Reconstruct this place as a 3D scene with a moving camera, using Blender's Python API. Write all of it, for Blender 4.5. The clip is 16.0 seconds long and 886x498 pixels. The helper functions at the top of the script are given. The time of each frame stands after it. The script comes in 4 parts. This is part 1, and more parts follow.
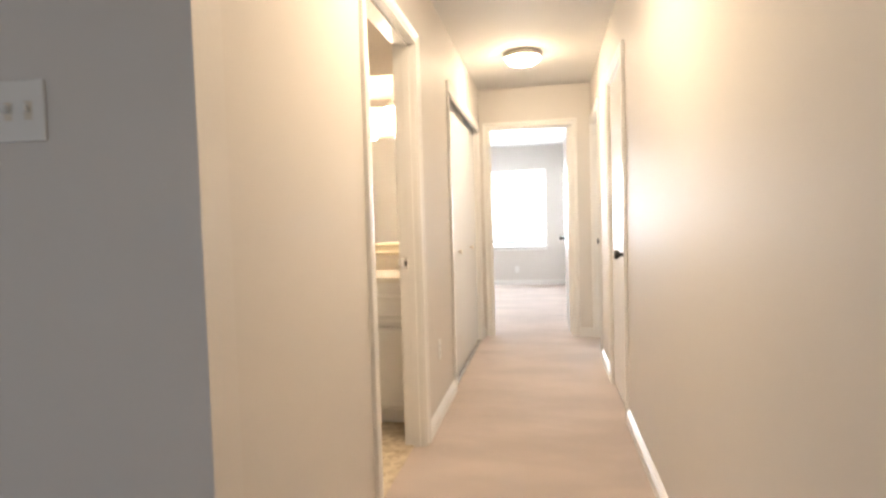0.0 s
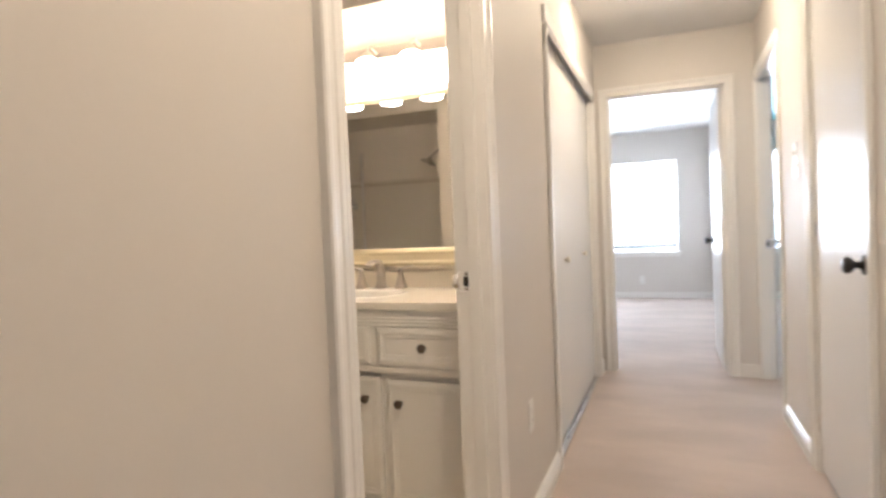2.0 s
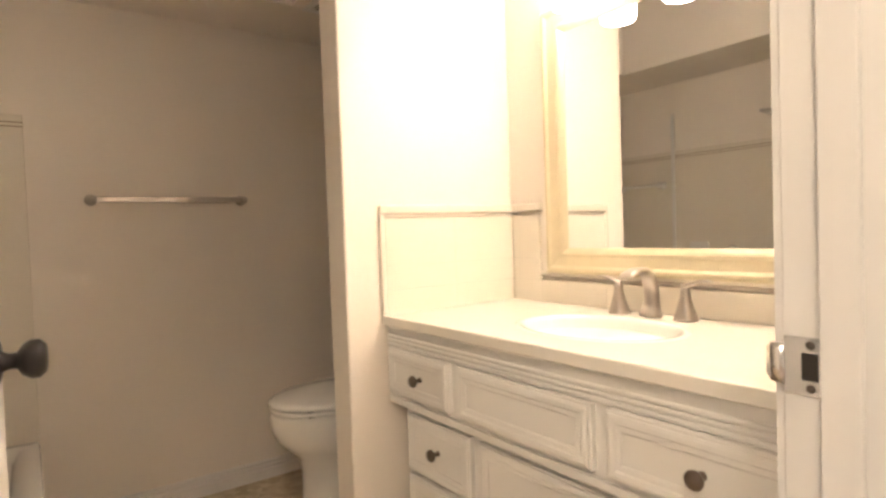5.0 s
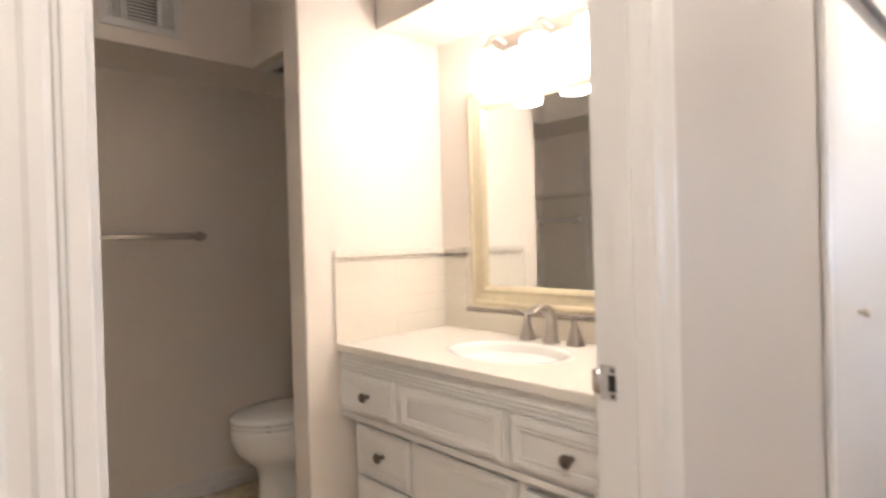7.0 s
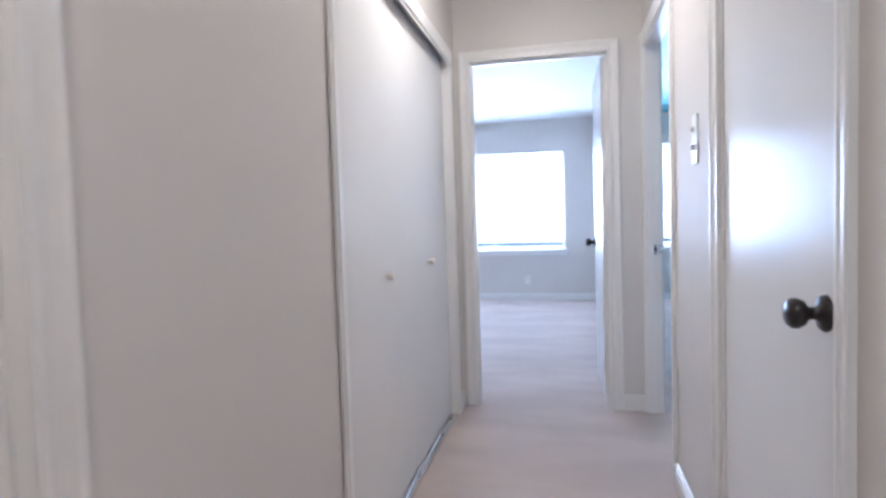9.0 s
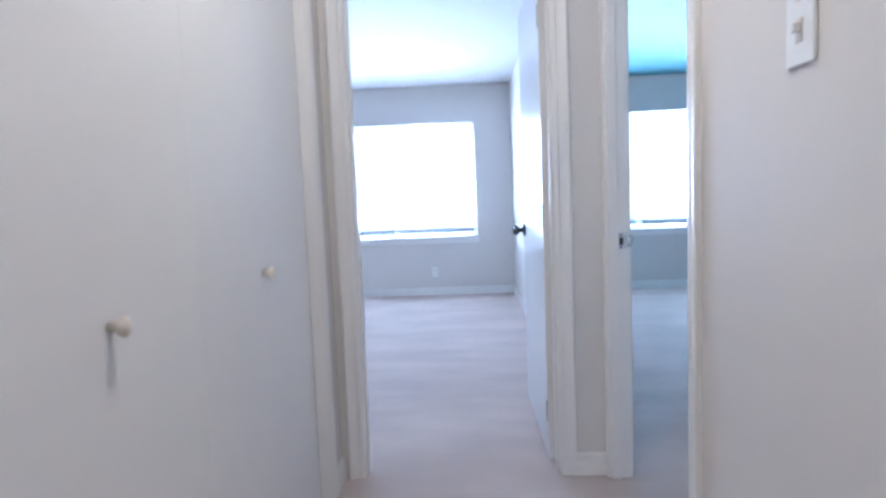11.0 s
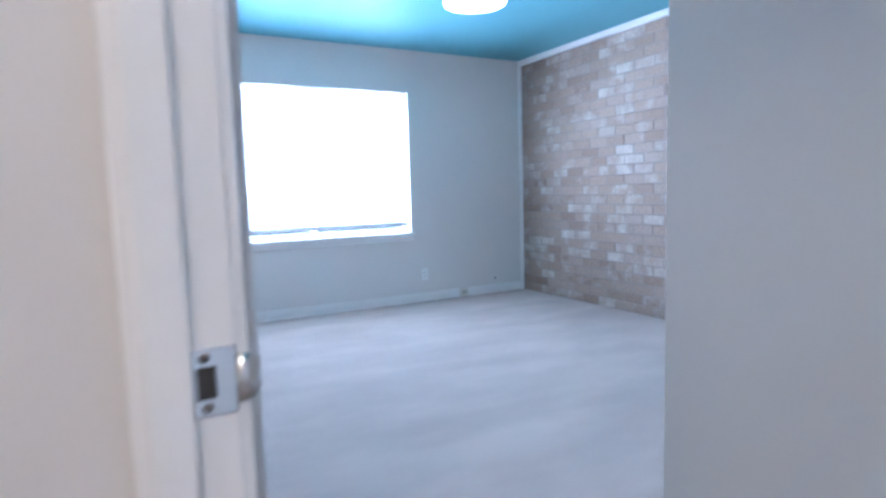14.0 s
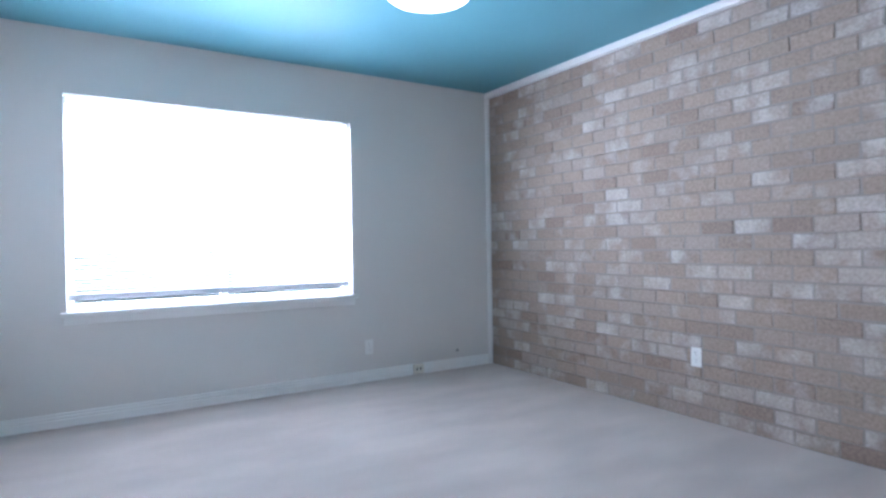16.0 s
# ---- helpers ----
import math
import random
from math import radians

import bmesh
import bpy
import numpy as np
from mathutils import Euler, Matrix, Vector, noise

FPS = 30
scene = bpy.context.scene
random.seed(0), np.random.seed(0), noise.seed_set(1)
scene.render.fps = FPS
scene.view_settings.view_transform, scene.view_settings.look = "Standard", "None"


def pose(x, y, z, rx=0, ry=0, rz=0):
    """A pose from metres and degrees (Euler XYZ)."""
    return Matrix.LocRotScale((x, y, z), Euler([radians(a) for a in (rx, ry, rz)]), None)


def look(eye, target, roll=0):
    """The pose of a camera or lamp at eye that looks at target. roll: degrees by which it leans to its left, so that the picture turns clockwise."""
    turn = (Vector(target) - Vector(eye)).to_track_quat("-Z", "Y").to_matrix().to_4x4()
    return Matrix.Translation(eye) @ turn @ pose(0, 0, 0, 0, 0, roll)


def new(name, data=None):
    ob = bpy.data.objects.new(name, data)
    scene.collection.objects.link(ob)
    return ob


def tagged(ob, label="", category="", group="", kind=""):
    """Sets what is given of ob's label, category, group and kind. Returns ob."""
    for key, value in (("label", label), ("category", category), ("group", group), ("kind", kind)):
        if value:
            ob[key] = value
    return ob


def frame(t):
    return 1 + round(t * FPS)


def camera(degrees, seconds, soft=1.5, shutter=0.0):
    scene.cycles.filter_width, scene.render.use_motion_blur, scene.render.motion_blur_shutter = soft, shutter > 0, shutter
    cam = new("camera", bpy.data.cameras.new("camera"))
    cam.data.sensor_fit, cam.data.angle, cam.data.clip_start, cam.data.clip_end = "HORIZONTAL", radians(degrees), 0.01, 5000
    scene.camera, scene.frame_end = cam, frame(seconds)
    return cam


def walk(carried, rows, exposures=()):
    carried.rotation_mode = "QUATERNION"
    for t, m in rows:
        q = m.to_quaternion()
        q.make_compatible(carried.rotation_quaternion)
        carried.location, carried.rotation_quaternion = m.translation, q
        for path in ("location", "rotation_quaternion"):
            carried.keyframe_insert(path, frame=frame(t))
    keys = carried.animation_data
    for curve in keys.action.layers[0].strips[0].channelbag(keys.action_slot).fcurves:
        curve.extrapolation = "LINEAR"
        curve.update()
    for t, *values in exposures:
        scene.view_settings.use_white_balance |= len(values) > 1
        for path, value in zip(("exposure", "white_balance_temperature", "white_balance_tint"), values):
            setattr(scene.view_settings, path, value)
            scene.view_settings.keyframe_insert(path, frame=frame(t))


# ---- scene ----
cam = camera(75.3, 16.0, soft=2.7, shutter=0.4)
PATH = [
    (0, (0.145, -0.052, 1.145), (-0.211, 1.914, 1.051), -1.7),
    (0.5, (0.104, 0.264, 1.131), (-0.24, 2.232, 1.04), -1.6),
    (1, (0.064, 0.554, 1.142), (-0.27, 2.524, 1.06), -1.8),
    (1.5, (0.039, 0.88, 1.118), (-0.408, 2.828, 1.048), -2.2),
    (2, (0.006, 1.16, 1.088), (-0.727, 3.02, 1.031), -2.4),
    (2.5, (-0.075, 1.47, 1.074), (-1.026, 3.228, 1.025), -2.8),
    (3, (-0.215, 1.751, 1.043), (-1.411, 3.353, 0.992), -2.4),
    (3.5, (-0.237, 1.968, 1.067), (-1.683, 3.348, 0.994), -2.4),
    (4, (-0.318, 2.148, 1.049), (-1.933, 3.325, 0.971), -2.2),
    (6.5, (-0.197, 2.032, 1.181), (-1.798, 3.232, 1.158), -1.8),
    (7, (-0.028, 1.901, 1.187), (-1.504, 3.25, 1.169), -1.6),
    (7.5, (0.087, 1.843, 1.186), (-1.176, 3.393, 1.157), -1.7),
    (8, (0.192, 1.89, 1.173), (-0.786, 3.634, 1.13), -1.6),
    (8.5, (0.185, 2.038, 1.13), (-0.482, 3.923, 1.075), -1.7),
    (9, (0.138, 2.218, 1.113), (-0.279, 4.172, 1.015), -1.8),
    (11.5, (0.065, 3.71, 1.08), (0.06, 5.703, 0.906), -2.0),
    (12, (0.128, 4.012, 1.057), (0.312, 5.995, 0.872), -1.5),
    (12.5, (0.159, 4.285, 1.063), (0.642, 6.215, 0.866), -1.6),
    (13, (0.246, 4.493, 1.044), (0.993, 6.337, 0.836), -1.6),
    (13.5, (0.403, 4.758, 1.061), (1.301, 6.532, 0.849), -1.6),
    (14, (0.577, 5.042, 1.077), (1.524, 6.792, 0.879), -1.6),
    (14.5, (0.8, 5.262, 1.125), (1.831, 6.971, 0.992), -1.2),
    (15, (0.978, 5.495, 1.094), (2.055, 7.179, 1.034), -1.3),
    (15.5, (1.127, 5.763, 1.077), (2.215, 7.441, 1.047), -1.1),
    (16, (1.213, 5.927, 1.061), (2.268, 7.626, 1.05), -0.9),
]
walk(cam, [(t, look(eye, target, roll)) for t, eye, target, roll in PATH], [(0, 1.2, 6550, 11), (1.2, 0.98, 6350, 11), (2.5, 0.8, 5850, 11), (3.3, 1.1, 6000, 13), (4.2, 1.42, 6250, 12), (6.3, 1.22, 5700, 13), (7.2, 0.98, 5300, 13), (8.5, 0.55, 4850, 13), (9.2, 0.55, 4750, 13), (11.3, 0.42, 4650, 12), (12.5, 0.22, 4700, 13), (13.0, 0.3, 4850, 13), (13.5, 0.55, 4950, 13), (14.0, 0.82, 4900, 15), (14.8, 0.74, 5100, 15), (16.0, 0.56, 5450, 18)])

# exposure, light
WARM, DAY = (1.0, 0.82, 0.63), (0.82, 0.90, 1.0)
world = bpy.data.worlds.new("sky")
scene.world = world
world.use_nodes = True
sky = world.node_tree.nodes.new("ShaderNodeTexSky")
sky.sky_type, sky.sun_disc, sky.sun_elevation, sky.sun_rotation = "NISHITA", False, radians(48), radians(120)
world.node_tree.links.new(sky.outputs[0], world.node_tree.nodes["Background"].inputs[0])
world.node_tree.nodes["Background"].inputs[1].default_value = 0.1
sun = new("sun", bpy.data.lights.new("sun", "SUN"))
sun.data.energy, sun.data.angle, sun.data.color = 1.0, radians(12), (1.0, 0.95, 0.88)
sun.matrix_world = look((20, -14, 26), (0, 0, 0))


def window_lamp(x0, x1, z0, z1, y, watts, into):
    """The sky's light in a window's opening, outside its pane."""
    d = bpy.data.lights.new("window_light", "AREA")
    d.shape, d.size, d.size_y, d.energy, d.color = "RECTANGLE", x1 - x0, z1 - z0, watts, DAY
    ob = new("window_light", d)
    ob.matrix_world = look(((x0 + x1) / 2, y, (z0 + z1) / 2), ((x0 + x1) / 2, y + into, (z0 + z1) / 2))
    return ob


WIN_A, WIN_B, WIN_ADDED = (-1.79, 0.14, 0.68, 2.0), (1.105, 2.972, 0.69, 2.025), (-3.2, -1.2, 0.7, 2.0)
window_lamp(WIN_A[0] - 0.3, WIN_A[1] + 0.3, WIN_A[2] - 0.6, WIN_A[3] + 0.4, 10.42, 400, -1)
window_lamp(WIN_B[0] - 0.3, WIN_B[1] + 0.3, WIN_B[2] - 0.6, WIN_B[3] + 0.4, 10.42, 400, -1)
# unseen window added behind the start, for dim daylight on the entry wall
window_lamp(WIN_ADDED[0], WIN_ADDED[1], WIN_ADDED[2], WIN_ADDED[3], -4.3, 18, 1)


# ---- materials ----
def material(name, base, rough=0.5, metal=0.0, vary=0.06, scale=3.0, fine=140.0, bump=0.0, bump_scale=120.0, coat=0.0, spec=0.5):
    m = bpy.data.materials.new(name)
    m.use_nodes = True
    nt = m.node_tree
    b = nt.nodes["Principled BSDF"]
    b.inputs["Roughness"].default_value, b.inputs["Metallic"].default_value = rough, metal
    b.inputs["Coat Weight"].default_value, b.inputs["Specular IOR Level"].default_value = coat, spec
    geo = nt.nodes.new("ShaderNodeNewGeometry")
    big, small = nt.nodes.new("ShaderNodeTexNoise"), nt.nodes.new("ShaderNodeTexNoise")
    big.inputs["Scale"].default_value, small.inputs["Scale"].default_value = scale, fine
    big.inputs["Detail"].default_value = 5
    mix = nt.nodes.new("ShaderNodeMath")
    mix.operation = "MULTIPLY_ADD"
    mix.inputs[1].default_value = 0.65
    half = nt.nodes.new("ShaderNodeMath")
    half.operation = "MULTIPLY"
    half.inputs[1].default_value = 0.35
    ramp = nt.nodes.new("ShaderNodeMix")
    ramp.data_type = "RGBA"
    ramp.inputs["A"].default_value = (*[c * (1 - vary) for c in base], 1)
    ramp.inputs["B"].default_value = (*[min(1, c * (1 + vary)) for c in base], 1)
    for n in (big, small):
        nt.links.new(geo.outputs["Position"], n.inputs["Vector"])
    nt.links.new(small.outputs["Fac"], half.inputs[0])
    nt.links.new(big.outputs["Fac"], mix.inputs[0])
    nt.links.new(half.outputs[0], mix.inputs[2])
    nt.links.new(mix.outputs[0], ramp.inputs["Factor"])
    nt.links.new(ramp.outputs["Result"], b.inputs["Base Color"])
    if bump:
        tex, bm_ = nt.nodes.new("ShaderNodeTexNoise"), nt.nodes.new("ShaderNodeBump")
        tex.inputs["Scale"].default_value, tex.inputs["Detail"].default_value = bump_scale, 4
        bm_.inputs["Strength"].default_value, bm_.inputs["Distance"].default_value = bump, 0.004
        nt.links.new(geo.outputs["Position"], tex.inputs["Vector"])
        nt.links.new(tex.outputs["Fac"], bm_.inputs["Height"])
        nt.links.new(bm_.outputs[0], b.inputs["Normal"])
    return m


def glow(name, colour, strength):
    m = bpy.data.materials.new(name)
    m.use_nodes = True
    b = m.node_tree.nodes["Principled BSDF"]
    b.inputs["Base Color"].default_value = (0.9, 0.88, 0.84, 1)
    b.inputs["Roughness"].default_value = 0.35
    b.inputs["Emission Color"].default_value = (*colour, 1)
    b.inputs["Emission Strength"].default_value = strength
    return m


M_WALL = material("wall_paint", (0.68, 0.645, 0.605), 0.5, vary=0.025, scale=1.6, bump=0.12, bump_scale=70)
M_WALLG = material("wall_paint_gloss", (0.68, 0.642, 0.60), 0.55, vary=0.025, scale=1.4, bump=0.12, bump_scale=45, spec=0.075)
M_BATH = material("bath_wall_paint", (0.87, 0.805, 0.72), 0.5, vary=0.025, scale=1.6, bump=0.12, bump_scale=70)
M_TRIM = material("white_trim_paint", (0.82, 0.80, 0.77), 0.28, vary=0.02, scale=4, bump=0.05, bump_scale=60)
M_DOOR = material("white_door_paint", (0.79, 0.775, 0.755), 0.27, vary=0.02, scale=2, bump=0.06, bump_scale=30, spec=0.07)
M_CEIL = material("ceiling_white", (0.76, 0.75, 0.73), 0.7, vary=0.03, scale=5, bump=0.5, bump_scale=38)
M_TEAL = material("ceiling_teal", (0.155, 0.375, 0.435), 0.5, vary=0.06, scale=3, bump=0.5, bump_scale=38, spec=0.2)
M_VAN = material("vanity_paint", (0.84, 0.82, 0.78), 0.3, vary=0.02, scale=5, bump=0.04, bump_scale=50)
M_STONE = material("cultured_marble", (0.84, 0.80, 0.72), 0.16, vary=0.03, scale=7, fine=30)
M_TILE = material("cream_wall_tile", (0.80, 0.745, 0.645), 0.2, vary=0.03, scale=6, fine=60)
M_GROOVE = material("dark_tile_line", (0.34, 0.25, 0.16), 0.5)
M_CERAM = material("white_ceramic", (0.82, 0.80, 0.76), 0.09, vary=0.01, scale=3)
M_BRONZE = material("dark_bronze", (0.055, 0.05, 0.048), 0.33, metal=0.85, vary=0.2, scale=40)
M_NICKEL = material("brushed_nickel", (0.50, 0.46, 0.42), 0.3, metal=1.0, vary=0.06, scale=60)
M_CHROME = material("steel_plate", (0.68, 0.67, 0.65), 0.25, metal=1.0, vary=0.05, scale=60)
# near-black painted in for the shade of holes, gaps and vents; also dark screws
M_DARK = material("recess_shade_and_screws", (0.03, 0.025, 0.02), 0.6, vary=0.2)
M_PLAST = material("white_plastic", (0.80, 0.79, 0.76), 0.3, vary=0.01)
M_IVORY = material("ivory_knob", (0.72, 0.66, 0.56), 0.35, vary=0.05, scale=30)
M_GILT = material("champagne_frame", (0.66, 0.58, 0.40), 0.35, metal=0.25, vary=0.14, scale=22, fine=220)
M_ALU = material("window_frame_metal", (0.72, 0.73, 0.74), 0.4, metal=0.2, vary=0.05)
# grey carries the backlit shade of a white bottom rail
M_RAIL_BACKLIT = material("backlit_rail_grey", (0.6, 0.61, 0.62), 0.45, vary=0.03)
M_PULL = material("aged_nickel", (0.20, 0.16, 0.13), 0.3, metal=1.0, vary=0.1, scale=60)
M_MORTAR = material("mortar", (0.30, 0.255, 0.22), 0.9, vary=0.2, scale=8, bump=0.6, bump_scale=160)
M_BULB = glow("lit_frosted_glass", WARM, 11.5)
M_HALLGLASS = glow("lit_bowl_glass", (1.0, 0.80, 0.56), 52)
M_BEDGLASS = glow("lit_bedroom_glass", (1.0, 0.88, 0.72), 10)
M_DRUM = glow("lit_drum_shade", (1.0, 0.92, 0.82), 3.6)

m = M_MIRROR = bpy.data.materials.new("mirror_silver")
m.use_nodes = True
m.node_tree.nodes["Principled BSDF"].inputs["Base Color"].default_value = (0.86, 0.87, 0.86, 1)
m.node_tree.nodes["Principled BSDF"].inputs["Metallic"].default_value = 1
m.node_tree.nodes["Principled BSDF"].inputs["Roughness"].default_value = 0.015
m = M_GLASS = bpy.data.materials.new("window_glass")
m.use_nodes = True
nt = m.node_tree
thin, shine, join = nt.nodes.new("ShaderNodeBsdfTransparent"), nt.nodes.new("ShaderNodeBsdfGlossy"), nt.nodes.new("ShaderNodeMixShader")
shine.inputs["Roughness"].default_value, join.inputs[0].default_value = 0.02, 0.06
nt.links.new(thin.outputs[0], join.inputs[1])
nt.links.new(shine.outputs[0], join.inputs[2])
nt.links.new(join.outputs[0], nt.nodes["Material Output"].inputs[0])
m = M_SLAT = bpy.data.materials.new("blind_slat_vinyl")
m.use_nodes = True
nt = m.node_tree
soft_, join = nt.nodes.new("ShaderNodeBsdfTranslucent"), nt.nodes.new("ShaderNodeMixShader")
soft_.inputs[0].default_value, join.inputs[0].default_value = (0.9, 0.9, 0.9, 1), 0.5
nt.nodes["Principled BSDF"].inputs["Base Color"].default_value = (0.82, 0.82, 0.81, 1)
nt.links.new(nt.nodes["Principled BSDF"].outputs[0], join.inputs[1])
nt.links.new(soft_.outputs[0], join.inputs[2])
nt.links.new(join.outputs[0], nt.nodes["Material Output"].inputs[0])


def carpet_material():
    m = material("beige_carpet", (0.56, 0.463, 0.405), 0.95, vary=0.17, scale=2.6, fine=220, bump=0.9, bump_scale=330)
    nt = m.node_tree
    b = nt.nodes["Principled BSDF"]
    b.inputs["Sheen Weight"].default_value = 0.25
    geo = nt.nodes.new("ShaderNodeNewGeometry")
    mp, tracks = nt.nodes.new("ShaderNodeMapping"), nt.nodes.new("ShaderNodeTexNoise")
    mp.inputs["Rotation"].default_value, mp.inputs["Scale"].default_value = (0, 0, radians(38)), (0.8, 2.2, 1)
    tracks.inputs["Scale"].default_value, tracks.inputs["Detail"].default_value = 1.5, 3
    ramp = nt.nodes.new("ShaderNodeMapRange")
    ramp.inputs["From Min"].default_value, ramp.inputs["From Max"].default_value = 0.40, 0.64
    ramp.inputs["To Min"].default_value, ramp.inputs["To Max"].default_value = 0.90, 1.07
    mul = nt.nodes.new("ShaderNodeMix")
    mul.data_type, mul.blend_type = "RGBA", "MULTIPLY"
    mul.inputs["Factor"].default_value = 1
    old = b.inputs["Base Color"].links[0].from_socket
    nt.links.new(geo.outputs["Position"], mp.inputs[0])
    nt.links.new(mp.outputs[0], tracks.inputs["Vector"])
    nt.links.new(tracks.outputs["Fac"], ramp.inputs[0])
    nt.links.new(old, mul.inputs["A"])
    nt.links.new(ramp.outputs[0], mul.inputs["B"])
    nt.links.new(mul.outputs["Result"], b.inputs["Base Color"])
    return m


def vinyl_material():
    m = material("speckled_vinyl", (0.56, 0.46, 0.33), 0.4, vary=0.2, scale=9, fine=60)
    nt = m.node_tree
    b = nt.nodes["Principled BSDF"]
    geo, cells = nt.nodes.new("ShaderNodeNewGeometry"), nt.nodes.new("ShaderNodeTexVoronoi")
    cells.inputs["Scale"].default_value = 34
    ramp = nt.nodes.new("ShaderNodeValToRGB")
    ramp.color_ramp.elements[0].color = (0.46, 0.35, 0.22, 1)
    ramp.color_ramp.elements[1].color = (0.76, 0.66, 0.50, 1)
    nt.links.new(geo.outputs["Position"], cells.inputs["Vector"])
    nt.links.new(cells.outputs["Color"], ramp.inputs[0])
    nt.links.new(ramp.outputs[0], b.inputs["Base Color"])
    return m


M_CARPET, M_VINYL = carpet_material(), vinyl_material()

BRICK_L, BRICK_H = 0.208, 0.0845


def brick_material():
    """Worn tan brick: a tone for each brick from its place in the bond, whitewash left on some, grain and chips."""
    m = bpy.data.materials.new("worn_brick")
    m.use_nodes = True
    nt = m.node_tree
    b = nt.nodes["Principled BSDF"]
    b.inputs["Roughness"].default_value, b.inputs["Specular IOR Level"].default_value = 0.68, 0.12

    def math_(op, a, v=None):
        n = nt.nodes.new("ShaderNodeMath")
        n.operation = op
        nt.links.new(a, n.inputs[0])
        if v is not None:
            if isinstance(v, (int, float)):
                n.inputs[1].default_value = v
            else:
                nt.links.new(v, n.inputs[1])
        return n.outputs[0]

    geo, sep = nt.nodes.new("ShaderNodeNewGeometry"), nt.nodes.new("ShaderNodeSeparateXYZ")
    nt.links.new(geo.outputs["Position"], sep.inputs[0])
    row = math_("FLOOR", math_("DIVIDE", sep.outputs[2], BRICK_H))
    shift = math_("MULTIPLY", math_("MODULO", row, 2.0), 0.5)
    col = math_("FLOOR", math_("ADD", math_("DIVIDE", sep.outputs[1], BRICK_L), shift))
    comb, hash_ = nt.nodes.new("ShaderNodeCombineXYZ"), nt.nodes.new("ShaderNodeTexWhiteNoise")
    nt.links.new(row, comb.inputs[0])
    nt.links.new(col, comb.inputs[1])
    nt.links.new(comb.outputs[0], hash_.inputs["Vector"])
    tone = nt.nodes.new("ShaderNodeValToRGB")
    cr = tone.color_ramp
    cr.elements[0].color, cr.elements[1].color = (0.27, 0.20, 0.16, 1), (0.43, 0.36, 0.31, 1)
    for at, c in ((0.07, (0.30, 0.225, 0.18)), (0.35, (0.34, 0.262, 0.208)), (0.60, (0.375, 0.285, 0.225)), (0.85, (0.36, 0.285, 0.235)), (0.96, (0.385, 0.31, 0.26))):
        cr.elements.new(at).color = (*c, 1)
    nt.links.new(hash_.outputs["Value"], tone.inputs[0])
    wash = nt.nodes.new("ShaderNodeTexNoise")
    wash.inputs["Scale"].default_value, wash.inputs["Detail"].default_value = 7, 9
    grain = nt.nodes.new("ShaderNodeTexNoise")
    grain.inputs["Scale"].default_value, grain.inputs["Detail"].default_value = 60, 6
    for n in (wash, grain):
        nt.links.new(geo.outputs["Position"], n.inputs["Vector"])
    hs = nt.nodes.new("ShaderNodeSeparateColor")
    nt.links.new(hash_.outputs["Color"], hs.inputs[0])
    amount = nt.nodes.new("ShaderNodeMapRange")
    amount.inputs["From Min"].default_value, amount.inputs["From Max"].default_value = 0.84, 1.24
    nt.links.new(math_("ADD", wash.outputs["Fac"], math_("MULTIPLY", hs.outputs[1], 0.55)), amount.inputs[0])
    lime = nt.nodes.new("ShaderNodeMix")
    lime.data_type = "RGBA"
    lime.inputs["B"].default_value = (0.56, 0.51, 0.47, 1)
    nt.links.new(math_("MULTIPLY", amount.outputs[0], 0.95), lime.inputs["Factor"])
    nt.links.new(tone.outputs[0], lime.inputs["A"])
    speck = nt.nodes.new("ShaderNodeMix")
    speck.data_type, speck.blend_type = "RGBA", "OVERLAY"
    speck.inputs["Factor"].default_value = 0.45
    nt.links.new(lime.outputs["Result"], speck.inputs["A"])
    nt.links.new(grain.outputs["Fac"], speck.inputs["B"])
    nt.links.new(speck.outputs["Result"], b.inputs["Base Color"])
    bump = nt.nodes.new("ShaderNodeBump")
    bump.inputs["Strength"].default_value, bump.inputs["Distance"].default_value = 0.7, 0.006
    nt.links.new(grain.outputs["Fac"], bump.inputs["Height"])
    nt.links.new(bump.outputs[0], b.inputs["Normal"])
    return m


M_BRICK = brick_material()


# ---- mesh helpers ----
def finish(name, bm, mat, parent=None, bevel=0.0, smooth=False, segs=2):
    bmesh.ops.recalc_face_normals(bm, faces=bm.faces)
    me = bpy.data.meshes.new(name)
    bm.to_mesh(me)
    bm.free()
    me.materials.append(mat)
    if smooth:
        for p in me.polygons:
            p.use_smooth = True
    ob = new(name, me)
    if parent:
        ob.parent = parent
    if bevel:
        mod = ob.modifiers.new("bevel", "BEVEL")
        mod.width, mod.segments, mod.limit_method, mod.angle_limit = bevel, segs, "ANGLE", radians(40)
    return ob


def add_box(bm, x0, x1, y0, y1, z0, z1):
    v = [bm.verts.new((x, y, z)) for x in (x0, x1) for y in (y0, y1) for z in (z0, z1)]
    for f in ((0, 1, 3, 2), (4, 6, 7, 5), (0, 4, 5, 1), (2, 3, 7, 6), (0, 2, 6, 4), (1, 5, 7, 3)):
        bm.faces.new([v[i] for i in f])


def boxes(name, dims, mat, parent=None, bevel=0.0):
    bm = bmesh.new()
    for d in dims:
        add_box(bm, *d)
    return finish(name, bm, mat, parent, bevel)


